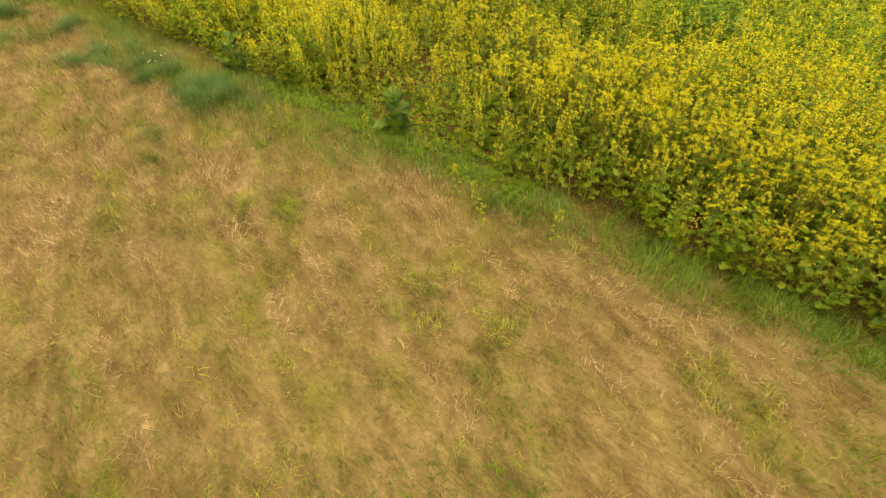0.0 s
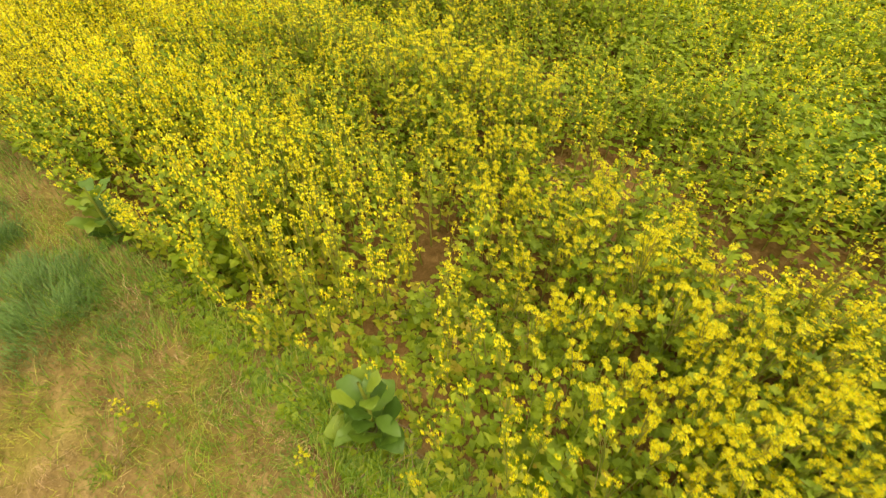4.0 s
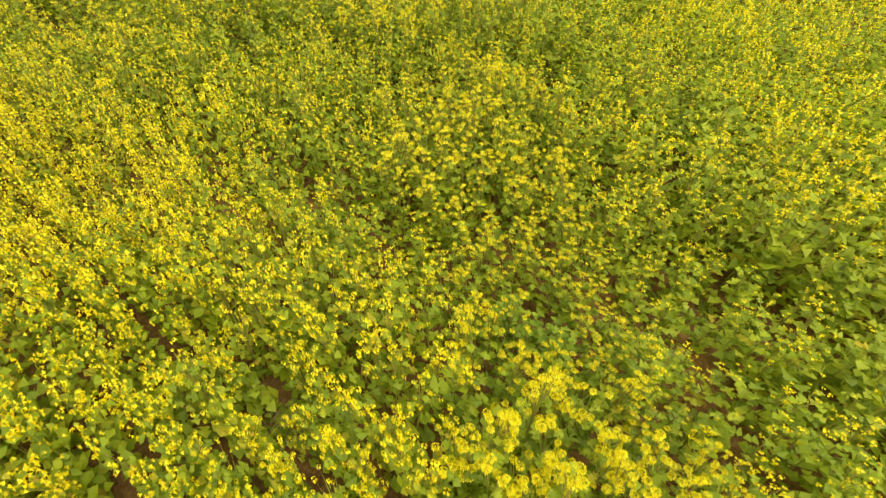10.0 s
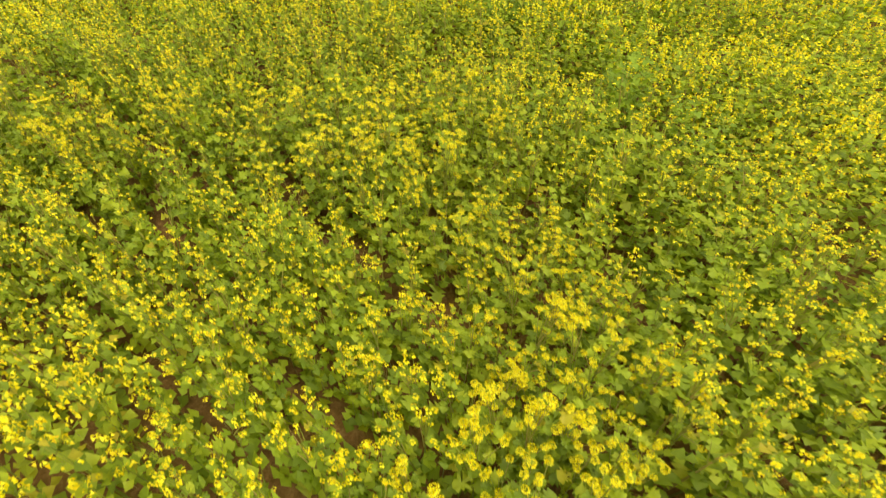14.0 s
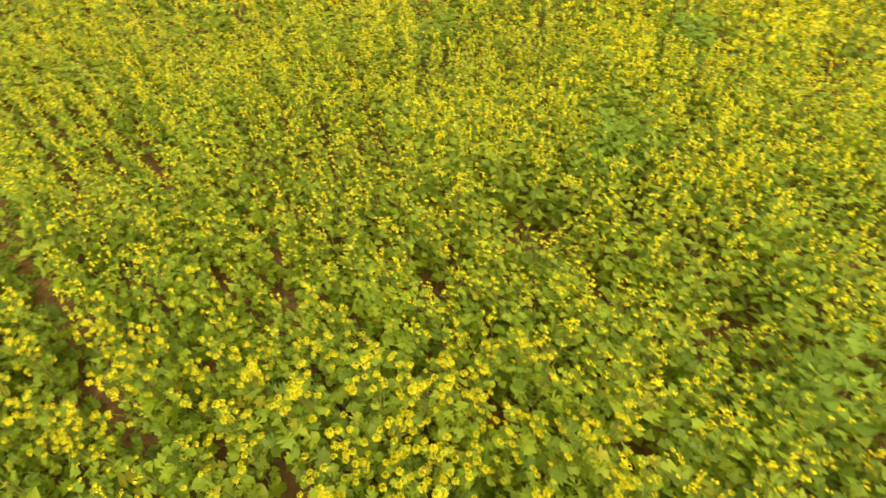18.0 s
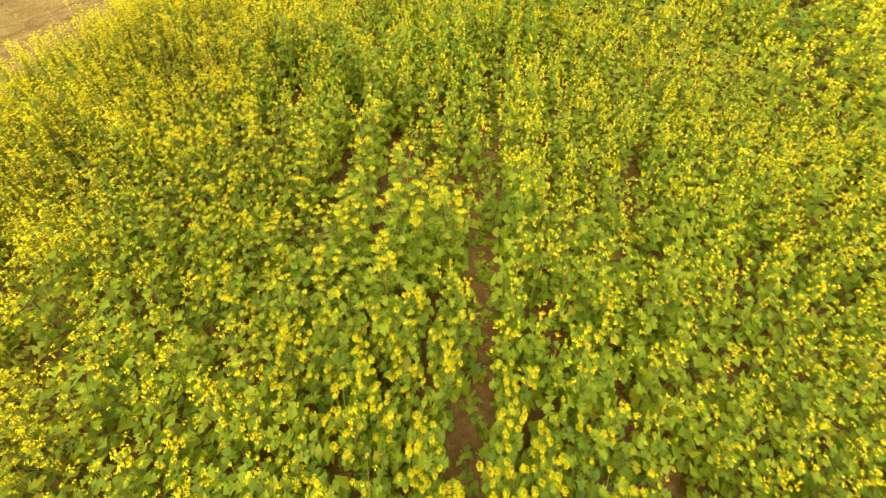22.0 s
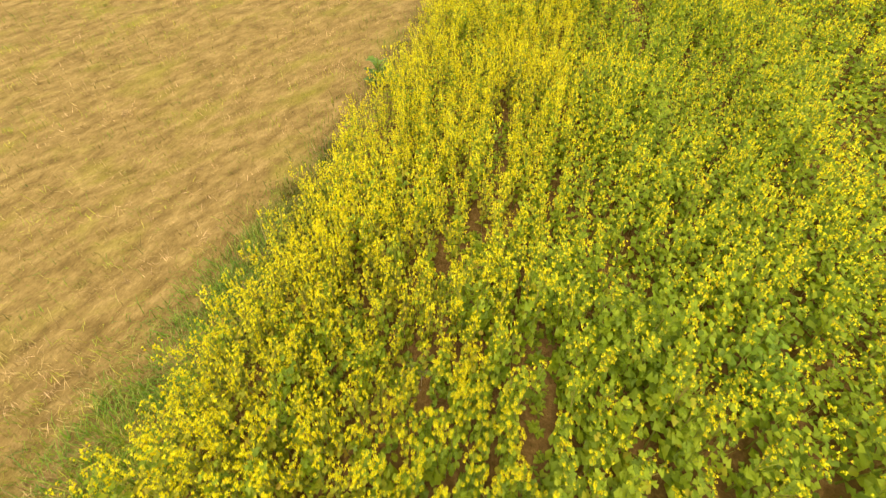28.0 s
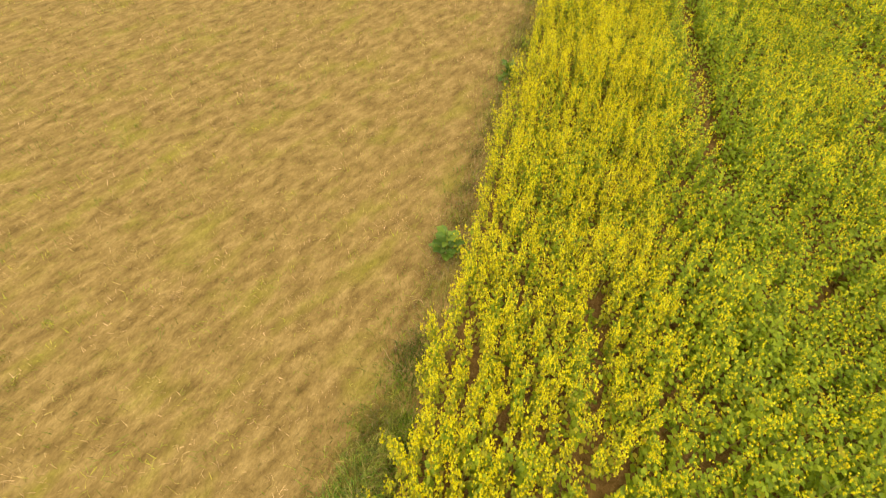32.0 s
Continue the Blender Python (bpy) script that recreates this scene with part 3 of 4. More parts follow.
# lower round the bare spots
tall = tall * (1 - 0.24 * blob(px, py, BARE, 0.12))
girth = 0.80 * (0.55 + 0.5 * tall) * broad * np.where((px < 0.45) & (py < 7), 0.85, 1.0)
spin = rng.uniform(0, 6.283, px.shape)
lean = rng.normal(0, 0.07, (len(px), 2))
lean[:, 0] -= 0.25 * np.clip(1 - px / 0.3, 0, 1) * rng.random(px.shape)


def ground_height(x, y):
    h = 0.04 * (smooth_noise(x, y, 2.0, 21) - 0.5) + 0.04 * (smooth_noise(x, y, 0.36, 22) - 0.5) + 0.016 * (smooth_noise(x, y, 0.13, 23) - 0.5)
    return h


pz = ground_height(px, py) - 0.01
spot = np.stack([px, py, pz], 1)

KINDS = ("full", "some", "leafy", "dark", "ripe")
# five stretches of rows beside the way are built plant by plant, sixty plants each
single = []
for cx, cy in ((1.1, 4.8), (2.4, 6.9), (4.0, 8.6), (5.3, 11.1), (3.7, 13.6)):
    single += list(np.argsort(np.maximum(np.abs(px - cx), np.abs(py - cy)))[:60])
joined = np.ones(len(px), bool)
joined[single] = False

# ---------------------------------------------------------------- ground
gx = np.concatenate([[-400, -150, -60, -30, -20], np.arange(-17, 19.01, 0.25), [24, 35, 60, 150, 400]])
gy = np.concatenate([[-400, -150, -60, -25, -10], np.arange(-3, 38.01, 0.25), [45, 60, 90, 180, 400]])
GX, GY = np.meshgrid(gx, gy)
GZ = ground_height(GX, GY) + np.where(GX < 0, 0.04 * (smooth_noise(GX, GY, 0.33, 24) - 0.5), 0)
nx, ny = len(gx), len(gy)
idx = np.arange(nx * ny).reshape(ny, nx)
gq = np.stack([idx[:-1, :-1], idx[:-1, 1:], idx[1:, 1:], idx[1:, :-1]], -1).reshape(-1, 4)
gv = np.stack([GX, GY, GZ], -1).reshape(-1, 3)
gf = quads(gq)
mid = gv[gf].mean(1)
beyond = (mid[:, 0] > 0.1) & ~inside(mid[:, 0], mid[:, 1], CROP)
ground = new("ground", mesh_of("ground", gv, gf, [MAT_GROUND, MAT_DISTANT], beyond.astype(int), smooth=True))
tagged(ground, "red-brown tilled soil beside dry straw-coloured meadow turf", "ground", kind="structure")

# ---------------------------------------------------------------- the crop, joined
crop = new("mustard_crop")
tagged(crop, "dense stand of yellow-flowering mustard sown in rows", "crop", kind="stuff")
bins = {"stems": [], "leaves": [], "dark_leaves": [], "ripe_leaves": [], "flowers": [], "buds": []}
VARIANTS = 9
variant = rng.integers(0, VARIANTS, len(px))
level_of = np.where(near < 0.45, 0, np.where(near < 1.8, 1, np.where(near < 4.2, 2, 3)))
for level in (0, 1, 2, 3):
    ring = level_of == level
    for k, kn in enumerate(KINDS):
        for v in range(VARIANTS):
            who = np.flatnonzero(joined & ring & (kind == k) & (variant == v))
            if not len(who):
                continue
            tp = plant_template(kn, 100 * k + v + 5000 - 1000 * level, level)
            arg = (spot[who], spin[who], np.stack([girth[who], tall[who]], 1), lean[who], 0.72)
            bins["stems"].append(scatter(*join(tp["stems"]), *arg))
            bins[{"dark": "dark_leaves", "ripe": "ripe_leaves"}.get(kn, "leaves")].append(scatter(*join(tp["leaves"]), *arg))
            if tp["heads"]:
                bins["flowers"].append(scatter(*join([h[0] for h in tp["heads"]]), *arg))
                if level < 1:
                    bins["buds"].append(scatter(*join([h[1] for h in tp["heads"]]), *arg))
for nm, mt, sm in (("stems", MAT_STEM, True), ("leaves", MAT_LEAF, True), ("dark_leaves", MAT_DARKLEAF, True), ("ripe_leaves", MAT_RIPELEAF, True), ("flowers", MAT_PETAL, False), ("buds", MAT_BUD, False)):
    part(nm, mesh_of(nm, *join(bins[nm]), [mt], smooth=sm), crop)

# ---------------------------------------------------------------- meadow grass
def blades(x, y, z, length, width, heading, tilt, curl):
    """Grass blades: a bent strip that ends in a point, five vertices each."""
    n = len(x)
    d = np.stack([np.cos(heading), np.sin(heading)], 1)
    s = np.stack([-d[:, 1], d[:, 0]], 1) * (width / 2)[:, None]
    l1, l2 = length * 0.55, length * 0.45
    m = np.stack([x, y], 1) + d * (l1 * np.sin(tilt))[:, None]
    mz = z + l1 * np.cos(tilt)
    t2 = tilt + curl
    e = m + d * (l2 * np.sin(t2))[:, None]
    ez = np.maximum(mz + l2 * np.cos(t2), z + 0.004)
    b = np.stack([x, y], 1)
    v = np.empty((n, 5, 3))
    v[:, 0, :2], v[:, 1, :2], v[:, 2, :2], v[:, 3, :2], v[:, 4, :2] = b - s, b + s, m + s * 0.8, m - s * 0.8, e
    v[:, 0, 2] = v[:, 1, 2] = z
    v[:, 2, 2] = v[:, 3, 2] = mz
    v[:, 4, 2] = ez
    f = np.array([(0, 1, 2), (0, 2, 3), (3, 2, 4)])[None] + (np.arange(n) * 5)[:, None, None]
    return v.reshape(-1, 3), f.reshape(-1, 3)


def sow(n, x0, x1, y0, y1):
    return rng.uniform(x0, x1, n), rng.uniform(y0, y1, n)


def meadow(n, area, size, wide, fade=0.0):
    x, y = sow(n, *area)
    # the sown stretch thins out at its ends
    ok = rng.random(n) < np.minimum(1, np.minimum(np.minimum((x - area[0]) / 1.2, (y - area[2]) / 0.9), (area[3] - y) / 0.9) + 0.05)
    x, y = x[ok], y[ok]
    n = len(x)
    if fade:
        # fewer but coarser blades the further off the path they stand
        off = np.hypot(x - 0.8, y - 15.5)
        ok = rng.random(n) < fade / (fade + off)
        x, y, off = x[ok], y[ok], off[ok]
        n = len(x)
        wide = wide * (1 + 0.06 * off)
    p, q = 0.34 * x + 0.94 * y, 0.34 * y - 0.94 * x
    green = smooth_noise(p, q * 2.6, 0.55, 31) * 0.5 + smooth_noise(p, q * 2.2, 0.26, 32) * 0.5
    # an olive band beside the crop on the last stretch
    green = green + 0.22 * np.exp(-((x + 0.42) / 0.22) ** 2) * np.clip((y - 12) / 2, 0, 1)
    green = green + 0.12 * np.clip((-x - 3.2) / 4.5, 0, 1) + 0.12 * np.clip((-x - 1.9) / 1.2, 0, 1) * np.clip((6.5 - y) / 1.5, 0, 1)
    # small darker green dabs
    green = green + 0.5 * np.clip((smooth_noise(p, q * 1.7, 0.21, 37) - 0.80) * 6, 0, 1) * (smooth_noise(p, q, 1.1, 38) > 0.45)
    is_green = green > 0.51 + 0.14 * rng.random(n)
    z = ground_height(x, y) - 0.005
    comb = 1.2 + smooth_noise(x, y, 1.0, 33) * 3 + smooth_noise(p, q * 2, 0.4, 34) * 3
    heading = comb + rng.normal(0, 1.5, n)
    flat = smooth_noise(p, q * 2.2, 0.5, 35)
    tilt = np.clip(rng.normal(0.36 + 0.75 * flat, 0.35, n), 0.05, 1.5)
    ln = size * rng.uniform(0.6, 1.5, n) * (0.75 + 0.5 * smooth_noise(x, y, 0.36, 36))
    w = wide * rng.uniform(0.7, 1.4, n)
    made = blades(x, y, z, ln, w, heading, tilt, rng.uniform(0.0, 0.4, n))
    fv = made[0].reshape(n, 5, 3)
    base = np.array([(0, 1, 2), (0, 2, 3), (3, 2, 4)])

    def chosen(mask):
        v = fv[mask]
        return v.reshape(-1, 3), (base[None] + (np.arange(len(v)) * 5)[:, None, None]).reshape(-1, 3)
    return chosen(~is_green), chosen(is_green)


dry, fresh = [], []
for n, area, size, wide, fade in ((120000, (-5.6, -0.12, -0.5, 10.0), 0.064, 0.0034, 0), (26000, (-4.6, -0.4, 9.0, 15.0), 0.085, 0.005, 0), (145000, (-17.0, -0.15, 13.5, 36.0), 0.075, 0.0044, 7.0)):
    a, b = meadow(n, area, size, wide, fade)
    dry.append(a)
    fresh.append(b)
grass = new("meadow_grass")
tagged(grass, "short dried-out meadow grass with straw-coloured and green patches", "grass", kind="stuff")
part("dry_blades", mesh_of("dry_blades", *join(dry), [MAT_STRAW]), grass)
part("green_blades", mesh_of("green_blades", *join(fresh), [MAT_GREENGRASS]), grass)

# lush strip along the margin
n = 72000
x = rng.normal(-0.14, 0.18, n)
part_of = rng.random(n)
y = np.where(part_of < 0.40, rng.uniform(-0.5, 10.4, n), np.where(part_of < 0.60, rng.uniform(12.6, 17.2, n), 10.4 + 25.6 * rng.random(n) ** 1.25))
lush = np.clip(0.55 + 0.9 * (smooth_noise(y, y * 0, 1.25, 41) - 0.5) + 0.35 * (y < 9) + 0.1 * (y > 12), 0.15, 1)
wide_strip = 0.95 + 0.75 * np.clip((y - 5.3) / 0.9, 0, 1) * np.clip((11.0 - y) / 1.1, 0, 1) + 0.55 * np.clip((y - 12.6) / 0.6, 0, 1) * np.clip((17.2 - y) / 1.5, 0, 1) - 0.05 * (y > 12.6)
x = -0.03 + (x + 0.03) * wide_strip + 0.10 * (y < 5.2)
ok = (rng.random(n) < lush) & (x < 0.42)
x, y = x[ok], y[ok]
n = len(x)
ln = rng.uniform(0.05, 0.17, n) * np.where(y > 12, 1.15, 1.0) * (0.7 + 0.6 * smooth_noise(x, y, 0.3, 42))
mv = blades(x, y, ground_height(x, y) - 0.005, ln, rng.uniform(0.0028, 0.0052, n) * np.where(y > 12, 1.5, 1.0), smooth_noise(x, y, 0.36, 43) * 12 + rng.normal(0, 1.1, n), np.clip(rng.normal(0.5, 0.3, n), 0, 1.3), rng.uniform(0.2, 1.0, n))
fv = mv[0].reshape(n, 5, 3)
one = np.array([(0, 1, 2), (0, 2, 3), (3, 2, 4)])
green_part = y < 16.3 + 0.6 * rng.normal(0, 1, n)
for mask, mat, label in ((green_part, MAT_LUSH, "longer fresh green grass along the edge of the crop"), (~green_part, MAT_OLIVE, "olive weedy grass along the foot of the crop")):
    v = fv[mask]
    strip = new("margin_grass", mesh_of("margin_grass", v.reshape(-1, 3), (one[None] + (np.arange(len(v)) * 5)[:, None, None]).reshape(-1, 3), [mat]))
    tagged(strip, label, "grass", kind="stuff")

# a few tufts of pale long straw and of fresh grass standing out of the meadow
TUFTS_PALE = 70
TUFTS_GREEN = [(-0.88, 2.40), (-0.97, 2.19), (-1.36, 4.25), (-1.40, 3.9), (-1.38, 3.45), (-1.31, 5.82), (-2.27, 6.68), (-1.52, 6.0), (-0.25, 4.28)]


def tuft(x, y, count, spread, size, wide):
    a = rng.uniform(0, 6.283, count)
    q = spread * np.sqrt(rng.random(count))
    bx, by = x + q * np.cos(a), y + q * np.sin(a)
    return blades(bx, by, ground_height(bx, by) - 0.005, size * rng.uniform(0.6, 1.3, count), wide * rng.uniform(0.7, 1.3, count), rng.uniform(0, 6.283) + rng.normal(0, 0.8, count), np.clip(rng.normal(0.8, 0.3, count), 0.1, 1.5), rng.uniform(0.2, 0.8, count))


bits = []
for _ in range(TUFTS_PALE):
    y = rng.uniform(0, 20)
    x = -rng.uniform(0.6, 4.6)
    bits.append(tuft(x, y, 60, rng.uniform(0.06, 0.17), 0.075, 0.0018))
part("long_straw", mesh_of("long_straw", *join(bits), [MAT_STRAW]), grass, "pale long straw in loose tufts")
bits = [tuft(x + rng.normal(0, 0.11), y + rng.normal(0, 0.12), 45, 0.10, 0.09, 0.004) for x, y in TUFTS_GREEN for _ in range(7)]
for _ in range(50):
    y = rng.uniform(0, 35)
    bits.append(tuft(-rng.uniform(0.6, 4.6 if y < 13.5 else 13.0), y, 45, rng.uniform(0.04, 0.12), 0.08, 0.005))
part("green_tufts", mesh_of("green_tufts", *join(bits), [MAT_GREENGRASS]), grass, "small fresh green tufts")


# ---------------------------------------------------------------- litter on bare soil
n = 2600
which = rng.integers(0, len(BARE), n)
b = np.array(BARE)
lx, ly = b[which, 0] + rng.normal(0, 0.55, n) * b[which, 2], b[which, 1] + rng.normal(0, 0.55, n) * b[which, 3]
lit = blades(lx, ly, ground_height(lx, ly) + 0.008, rng.uniform(0.04, 0.14, n), rng.uniform(0.003, 0.007, n), rng.uniform(0, 6.283, n), rng.uniform(1.25, 1.5, n), rng.uniform(0, 0.15, n))
litter = new("straw_litter", mesh_of("straw_litter", *lit, [MAT_DEAD]))
tagged(litter, "scattered dead stalks lying on bare red soil", "litter", kind="stuff")


# ---------------------------------------------------------------- weeds of the margin
def broad_leaf(length, width, rise, droop, r):
    """A long oval leaf with a wavy rim and a sunken rib, on a short stalk."""
    st = [(0.0, 0.02), (0.16, 0.05), (0.24, 0.55), (0.40, 0.90), (0.58, 1.0), (0.76, 0.80), (0.90, 0.42), (1.0, 0.03)]
    vs, q = [], []
    for i, (s, w) in enumerate(st):
        x, h = math.cos(rise) * s * length, math.sin(rise) * s * length - droop * length * s * s
        wv = 0.10 * width * (1 if i % 2 else -1)
        for u in (1, 0.5, 0, -0.5, -1):
            vs.append((x, u * w * width / 2, h + abs(u) * w * width * 0.16 + (wv * w if abs(u) == 1 else 0)))
    for i in range(len(st) - 1):
        for k in range(4):
            a = 5 * i + k
            q.append((a, a + 1, a + 6, a + 5))
    return np.array(vs), quads(q)


def dock(label, mat, leaves, length, seed, height=0.0):
    """A clump of broad leaves, on a leafy upright stem where it has a height."""
    r = random.Random(seed)
    root = new("dock_plant")
    tagged(root, label, "weed plant")
    shapes = [mesh_of("leaf", *broad_leaf(length * r.uniform(0.8, 1.15), length * r.uniform(0.34, 0.46), r.uniform(0.35, 1.15), r.uniform(0.15, 0.6), r), [mat], smooth=True) for _ in range(6)]
    for i in range(leaves):
        up = max(0.0, i / leaves - 0.25) * height
        ob = part("leaf", shapes[i % 6], root)
        ob.rotation_euler = (0, 0, i * 2.4 + r.uniform(-0.3, 0.3))
        k = (1.0 if i % 3 else 0.75) * (1 - 0.45 * up / max(height, 0.01))
        ob.scale = (k, k, k)
        ob.location = (r.uniform(-.02, .02), r.uniform(-.02, .02), up)
    part("crown", mesh_of("crown", *tube([(0, 0, -0.03), (0, 0, 0.05)], 0.03, 0.02, 6), [MAT_DEAD], smooth=True), root, "brown leaf crown at the soil")
    if height:
        part("stem", mesh_of("stem", *tube([(0, 0, 0), (0.01, 0, height * 0.5), (0, 0.01, height * 0.9)], 0.012, 0.005, 6), [MAT_STEM], smooth=True), root)
    return root


def set_down(ob, x, y, spin=0.0, size=1.0, sink=0.01):
    z = float(ground_height(np.array([x]), np.array([y]))[0]) - sink
    ob.location, ob.rotation_euler, ob.scale = (x, y, z), (0, 0, radians(spin)), (size, size, size)


for (x, y, spin_, size, seed, label) in (
    (0.13, 5.72, 10, 1.0, 1, "broad-leaved dark green dock at the edge of the crop"),
    (0.05, 8.20, 140, 0.9, 4, "dark green dock among grass where the crop begins"),
    (-0.16, 19.35, 80, 0.8, 2, "leafy green dock standing out into the meadow margin"),
    (-0.14, 23.6, 30, 0.8, 3, "dark green dock on the far margin of the crop"),
):
    d = dock(label, MAT_DOCK, 24, 0.29, seed, 0.44)
    set_down(d, x, y, spin_, size * 1.32)
pale = dock("lush pale green broad-leaved weed among thin mustard", MAT_LEAF_SINGLE, 16, 0.26, 9)
set_down(pale, 0.45, 4.95, 50, 1.05)
pale2 = dock("pale green young leafy weed in the margin grass", MAT_LEAF_SINGLE, 10, 0.18, 12)
set_down(pale2, 0.17, 4.55, 10, 1.0)


def mayweed(seed, flowers):
    """A clump of fine thread-like foliage with small white daisies."""
    r = random.Random(seed)
    root = new("mayweed")
    tagged(root, "dark feathery mayweed clump with a few white daisies" if flowers else "dark blue-green clump of feathery weed foliage", "weed plant")
    g = np.random.default_rng(seed)
    n = 2600
    # several shoots, leaning together into an uneven clump
    sx, sy, sh = g.normal(0, 0.15, 9), g.normal(0, 0.24, 9), g.uniform(0.45, 1.0, 9)
    w = g.integers(0, 9, n)
    x, y = sx[w] + g.normal(0, 0.07, n), sy[w] + g.normal(0, 0.08, n)
    up = np.where(np.arange(n) % 5 == 0, -0.01, g.uniform(0.0, 0.19, n) * sh[w] * np.clip(1.2 - np.hypot(x - sx[w], y - sy[w]) / 0.16, 0.1, 1))
    fol = blades(x, y, up, np.where(np.arange(n) % 5 == 0, g.uniform(0.14, 0.28, n) * sh[w], g.uniform(0.04, 0.11, n)), g.uniform(0.0022, 0.0045, n), np.arctan2(y, x) + g.normal(0, 0.8, n), np.clip(g.normal(0.6, 0.35, n), 0, 1.4), g.uniform(0.1, 0.9, n))
    part("foliage", mesh_of("foliage", *fol, [MAT_FEATHER]), root)
    if flowers:
        ring = [(0.011 * math.cos(k * 0.785) * (1 if k % 2 else 0.75), 0.011 * math.sin(k * 0.785) * (1 if k % 2 else 0.75), -0.003) for k in range(8)]
        v = np.array(ring + [(0, 0, 0)])
        rays = mesh_of("daisy", np.concatenate([v, v * 0.35 + (0, 0, 0.003)]), np.array([(k, (k + 1) % 8, 8) for k in range(8)] + [(9 + k, 9 + (k + 1) % 8, 17) for k in range(8)]), [MAT_WHITE, MAT_PETAL], [0] * 8 + [1] * 8)
        for _ in range(flowers):
            ob = part("daisy", rays, root)
            ob.location = (r.gauss(0, 0.11), r.gauss(0, 0.11), r.uniform(0.22, 0.30))
            ob.rotation_euler = (r.uniform(-.4, .4), r.uniform(-.4, .4), 0)
            st = part("stalk", mesh_of("stalk", *tube([(0, 0, 0), (0, 0, -ob.location.z)], 0.0015, 0.002), [MAT_STEM]), root)
            st.location = ob.location
    return root


for x, y, fl, seed, size in ((-0.60, 8.75, 7, 1, 0.95), (-0.56, 7.75, 0, 2, 1.05), (-0.66, 8.15, 0, 3, 1.05), (-0.70, 9.3, 0, 4, 0.95), (-0.78, 9.9, 0, 5, 0.95), (-0.84, 11.3, 0, 6, 1.0), (-0.84, 12.6, 0, 7, 0.9)):
    set_down(mayweed(seed, fl), x, y, seed * 50, size)

# low weeds under the thin edge of the crop
n = 1700
x, y = rng.uniform(-0.1, 1.5, n), rng.uniform(4.1, 7.6, n)
ok = (smooth_noise(x, y, 0.36, 61) * 0.7 + 0.5 * np.clip(1 - x / 1.5, 0, 1)) > 0.5
x, y = x[ok], y[ok]
bits = []
r_ = random.Random(5)
shapes = [join([(turn_z(lf[0], a), lf[1]) for a, lf in ((k * 1.26 + r_.uniform(-.3, .3), lobed_leaf(r_.uniform(0.05, 0.10), r_.uniform(0.03, 0.06), r_.uniform(0.2, 0.8), 0.3, r_, 2)) for k in range(5))]) for _ in range(6)]
for k, sh in enumerate(shapes):
    w = np.arange(len(x)) % 6 == k
    bits.append(scatter(*sh, np.stack([x[w], y[w], ground_height(x[w], y[w])], 1), rng.uniform(0, 6.283, w.sum()), rng.uniform(0.45, 1.1, w.sum())))
nb = 2400
which = rng.integers(0, len(BARE), nb)
b = np.array(BARE)
wx, wy = b[which, 0] + rng.normal(0, 0.7, nb) * b[which, 2], b[which, 1] + rng.normal(0, 0.7, nb) * b[which, 3]
# and along the missed rows
mr = np.array(MISSED)
which, u = rng.integers(0, len(MISSED), 900), rng.random(900)
wx = np.concatenate([wx, mr[which, 0] + (mr[which, 2] - mr[which, 0]) * u + rng.normal(0, 0.05, 900)])
wy = np.concatenate([wy, mr[which, 1] + (mr[which, 3] - mr[which, 1]) * u])
for k, sh in enumerate(shapes):
    w = np.arange(len(wx)) % 6 == k
    bits.append(scatter(*sh, np.stack([wx[w], wy[w], ground_height(wx[w], wy[w])], 1), rng.uniform(0, 6.283, w.sum()), rng.uniform(0.35, 1.0, w.sum())))
low = new("low_weeds", mesh_of("low_weeds", *join(bits), [MAT_LEAF], smooth=True))
tagged(low, "small green weed seedlings covering soil under the crop edge", "weeds", kind="stuff")

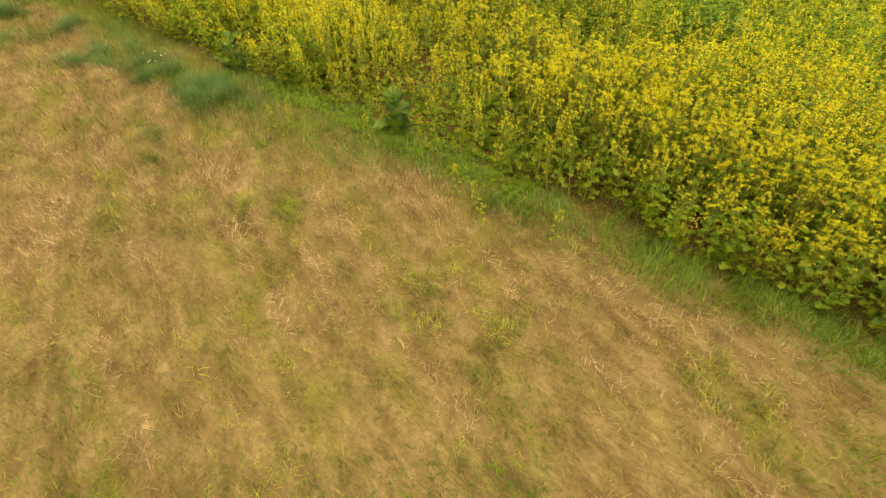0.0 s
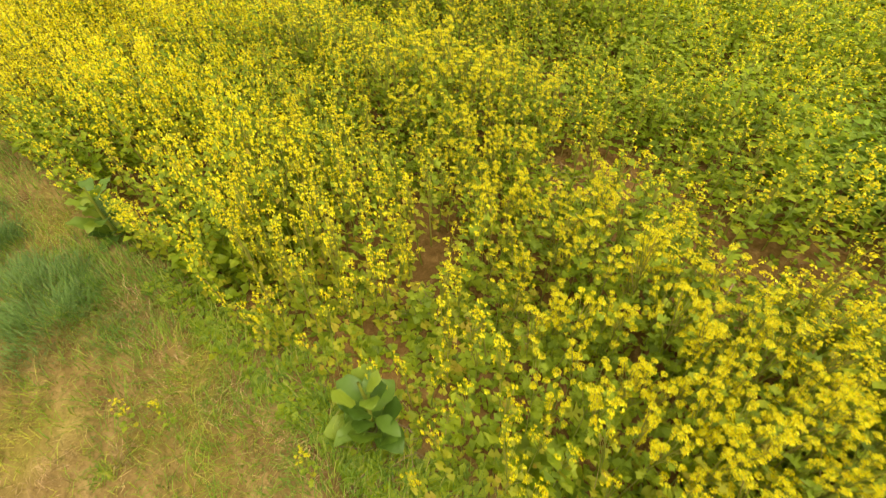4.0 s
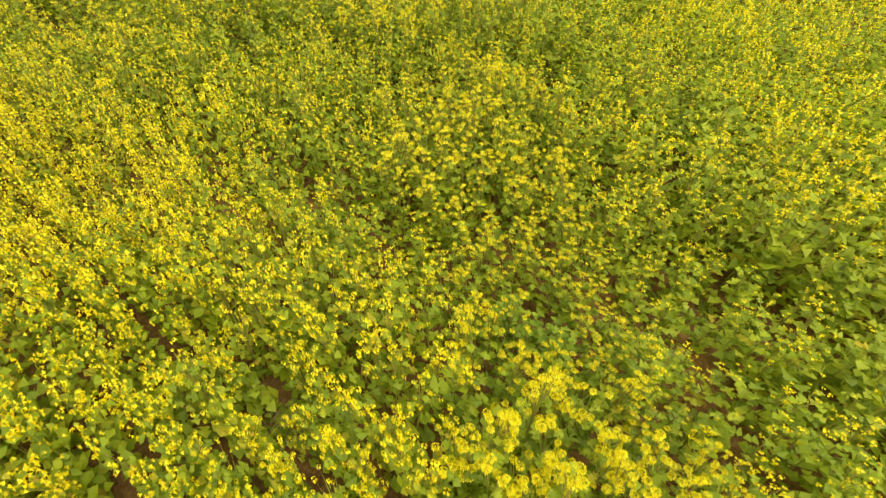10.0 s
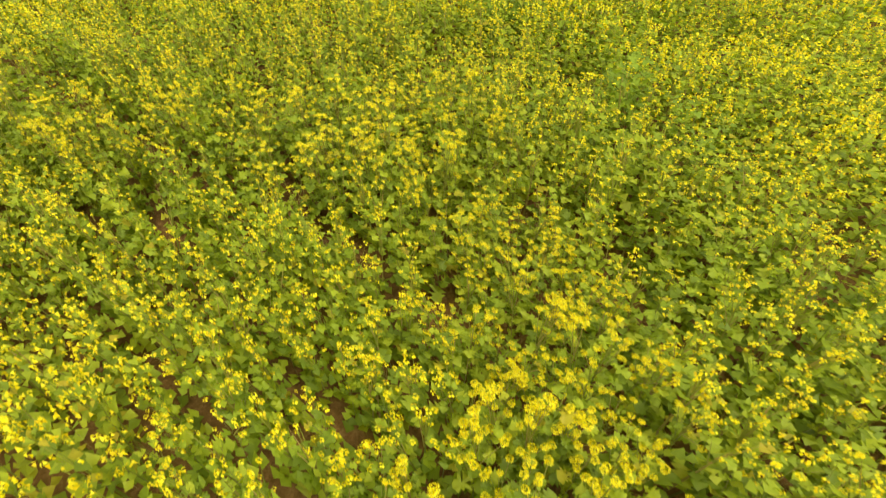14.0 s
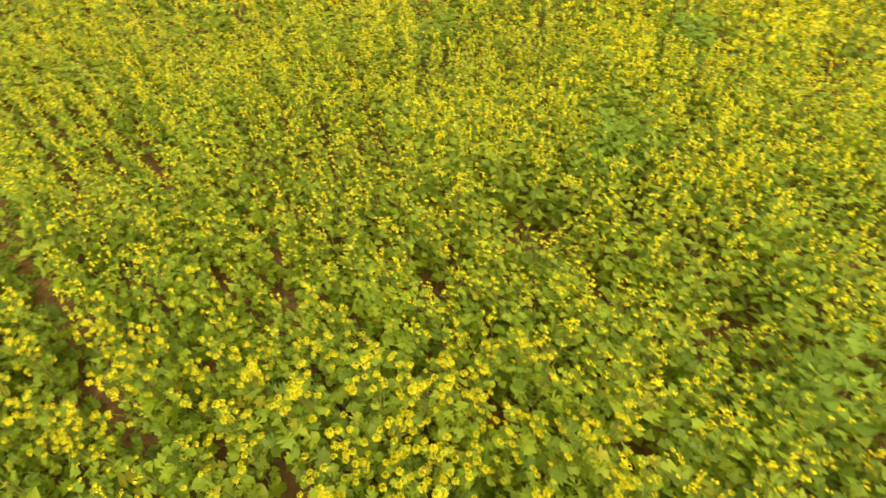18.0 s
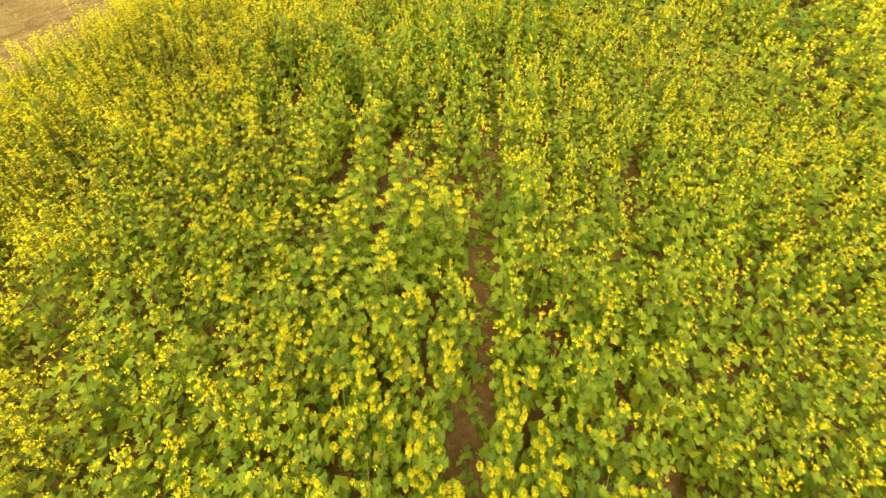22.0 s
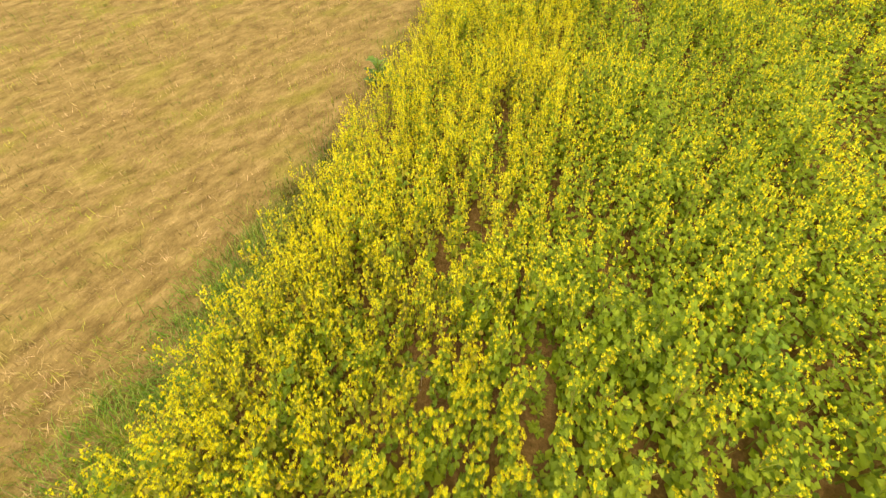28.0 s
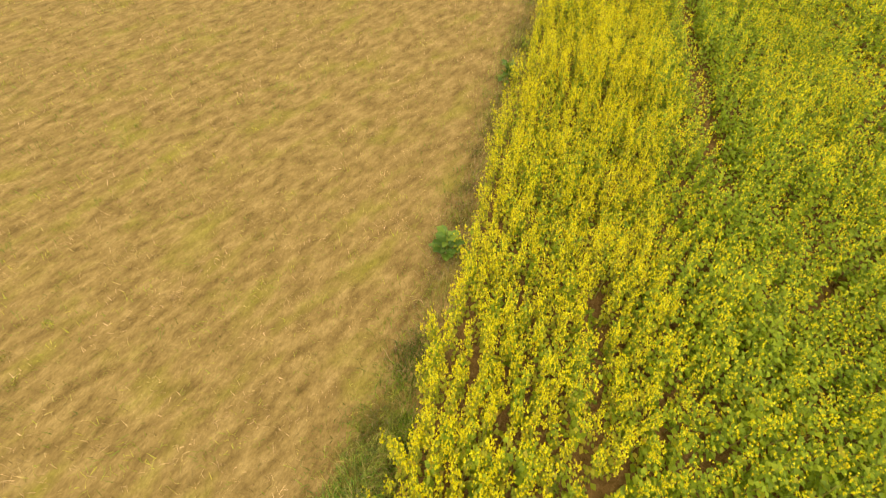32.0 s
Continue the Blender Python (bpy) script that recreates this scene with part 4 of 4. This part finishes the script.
# dead stalks and low weeds between meadow and crop, further along
n = 2600
x, y = -0.16 + rng.normal(0, 0.12, n), rng.uniform(13, 34, n)
ok = smooth_noise(x, y, 0.58, 51) > 0.45
x, y = x[ok], y[ok]
n = len(x)
st = blades(x, y, ground_height(x, y) - 0.005, rng.uniform(0.09, 0.25, n), rng.uniform(0.003, 0.006, n), rng.uniform(0, 6.283, n), np.clip(rng.normal(0.7, 0.4, n), 0, 1.4), rng.uniform(0, 0.3, n))
stalks = new("dead_weed_stalks", mesh_of("dead_weed_stalks", *st, [MAT_DEAD]))
tagged(stalks, "grey-brown dead weed stalks along the crop edge", "dead stalks", kind="stuff")

# ---------------------------------------------------------------- plants built one by one
def mustard_plant(kn, seed):
    tp = plant_template(kn, seed, 0)
    root = new("mustard_plant")
    tagged(root, {"full": "mustard plant thick with bright yellow flower heads", "ripe": "tall ripening mustard plant with many small yellow flower heads", "some": "green mustard plant with a few yellow flower heads", "leafy": "leafy light green mustard plant hardly in flower", "dark": "dark green leafy plant without flowers"}[kn], "mustard plant", "mustard plants in the drilled rows")
    part("stem", mesh_of("stem", *join(tp["stems"]), [MAT_STEM], smooth=True), root)
    for v, f in tp["leaves"]:
        foot = v[0].copy()
        part("leaf", mesh_of("leaf", v - foot, f, [MAT_DARKLEAF if kn == "dark" else MAT_LEAF_SINGLE], smooth=True), root).location = foot
    for (pv, pf), (bv, bf) in tp["heads"]:
        foot = bv[-1].copy()
        v, f = join([(pv - foot, pf), (bv - foot, bf)])
        part("flower_head", mesh_of("flower_head", v, f, [MAT_PETAL, MAT_BUD], [0] * len(pf) + [1] * len(bf)), root).location = foot
    return root


first = {}
for i in single:
    key = (int(kind[i]), int(variant[i]) % 4)
    m = Matrix.Translation(spot[i]) @ Matrix.Rotation(spin[i], 4, "Z") @ Matrix.Diagonal((girth[i],) * 2 + (tall[i], 1))
    if key not in first:
        first[key] = mustard_plant(KINDS[key[0]], 5000 + 100 * key[0] + key[1])
        first[key].matrix_basis = m
    else:
        src = first[key]
        s = src.scale
        copy_thing(src, m @ Matrix.Diagonal((1 / s[0], 1 / s[1], 1 / s[2], 1)))

# a few small mustard plants strayed into the margin grass
for n, (x, y, size) in enumerate(((-0.36, 4.62, 0.42), (-0.02, 4.45, 0.52), (-0.62, 6.70, 0.36), (-0.22, 5.78, 0.40), (-0.50, 6.55, 0.34), (-0.40, 4.40, 0.34), (-0.56, 4.25, 0.30), (-0.38, 3.70, 0.38))):
    stray = mustard_plant("ripe", 7100 + n)
    tagged(stray, "small stray mustard plant flowering in the margin grass", "mustard plant", "stray mustard plants")
    set_down(stray, x, y, n * 70, size)
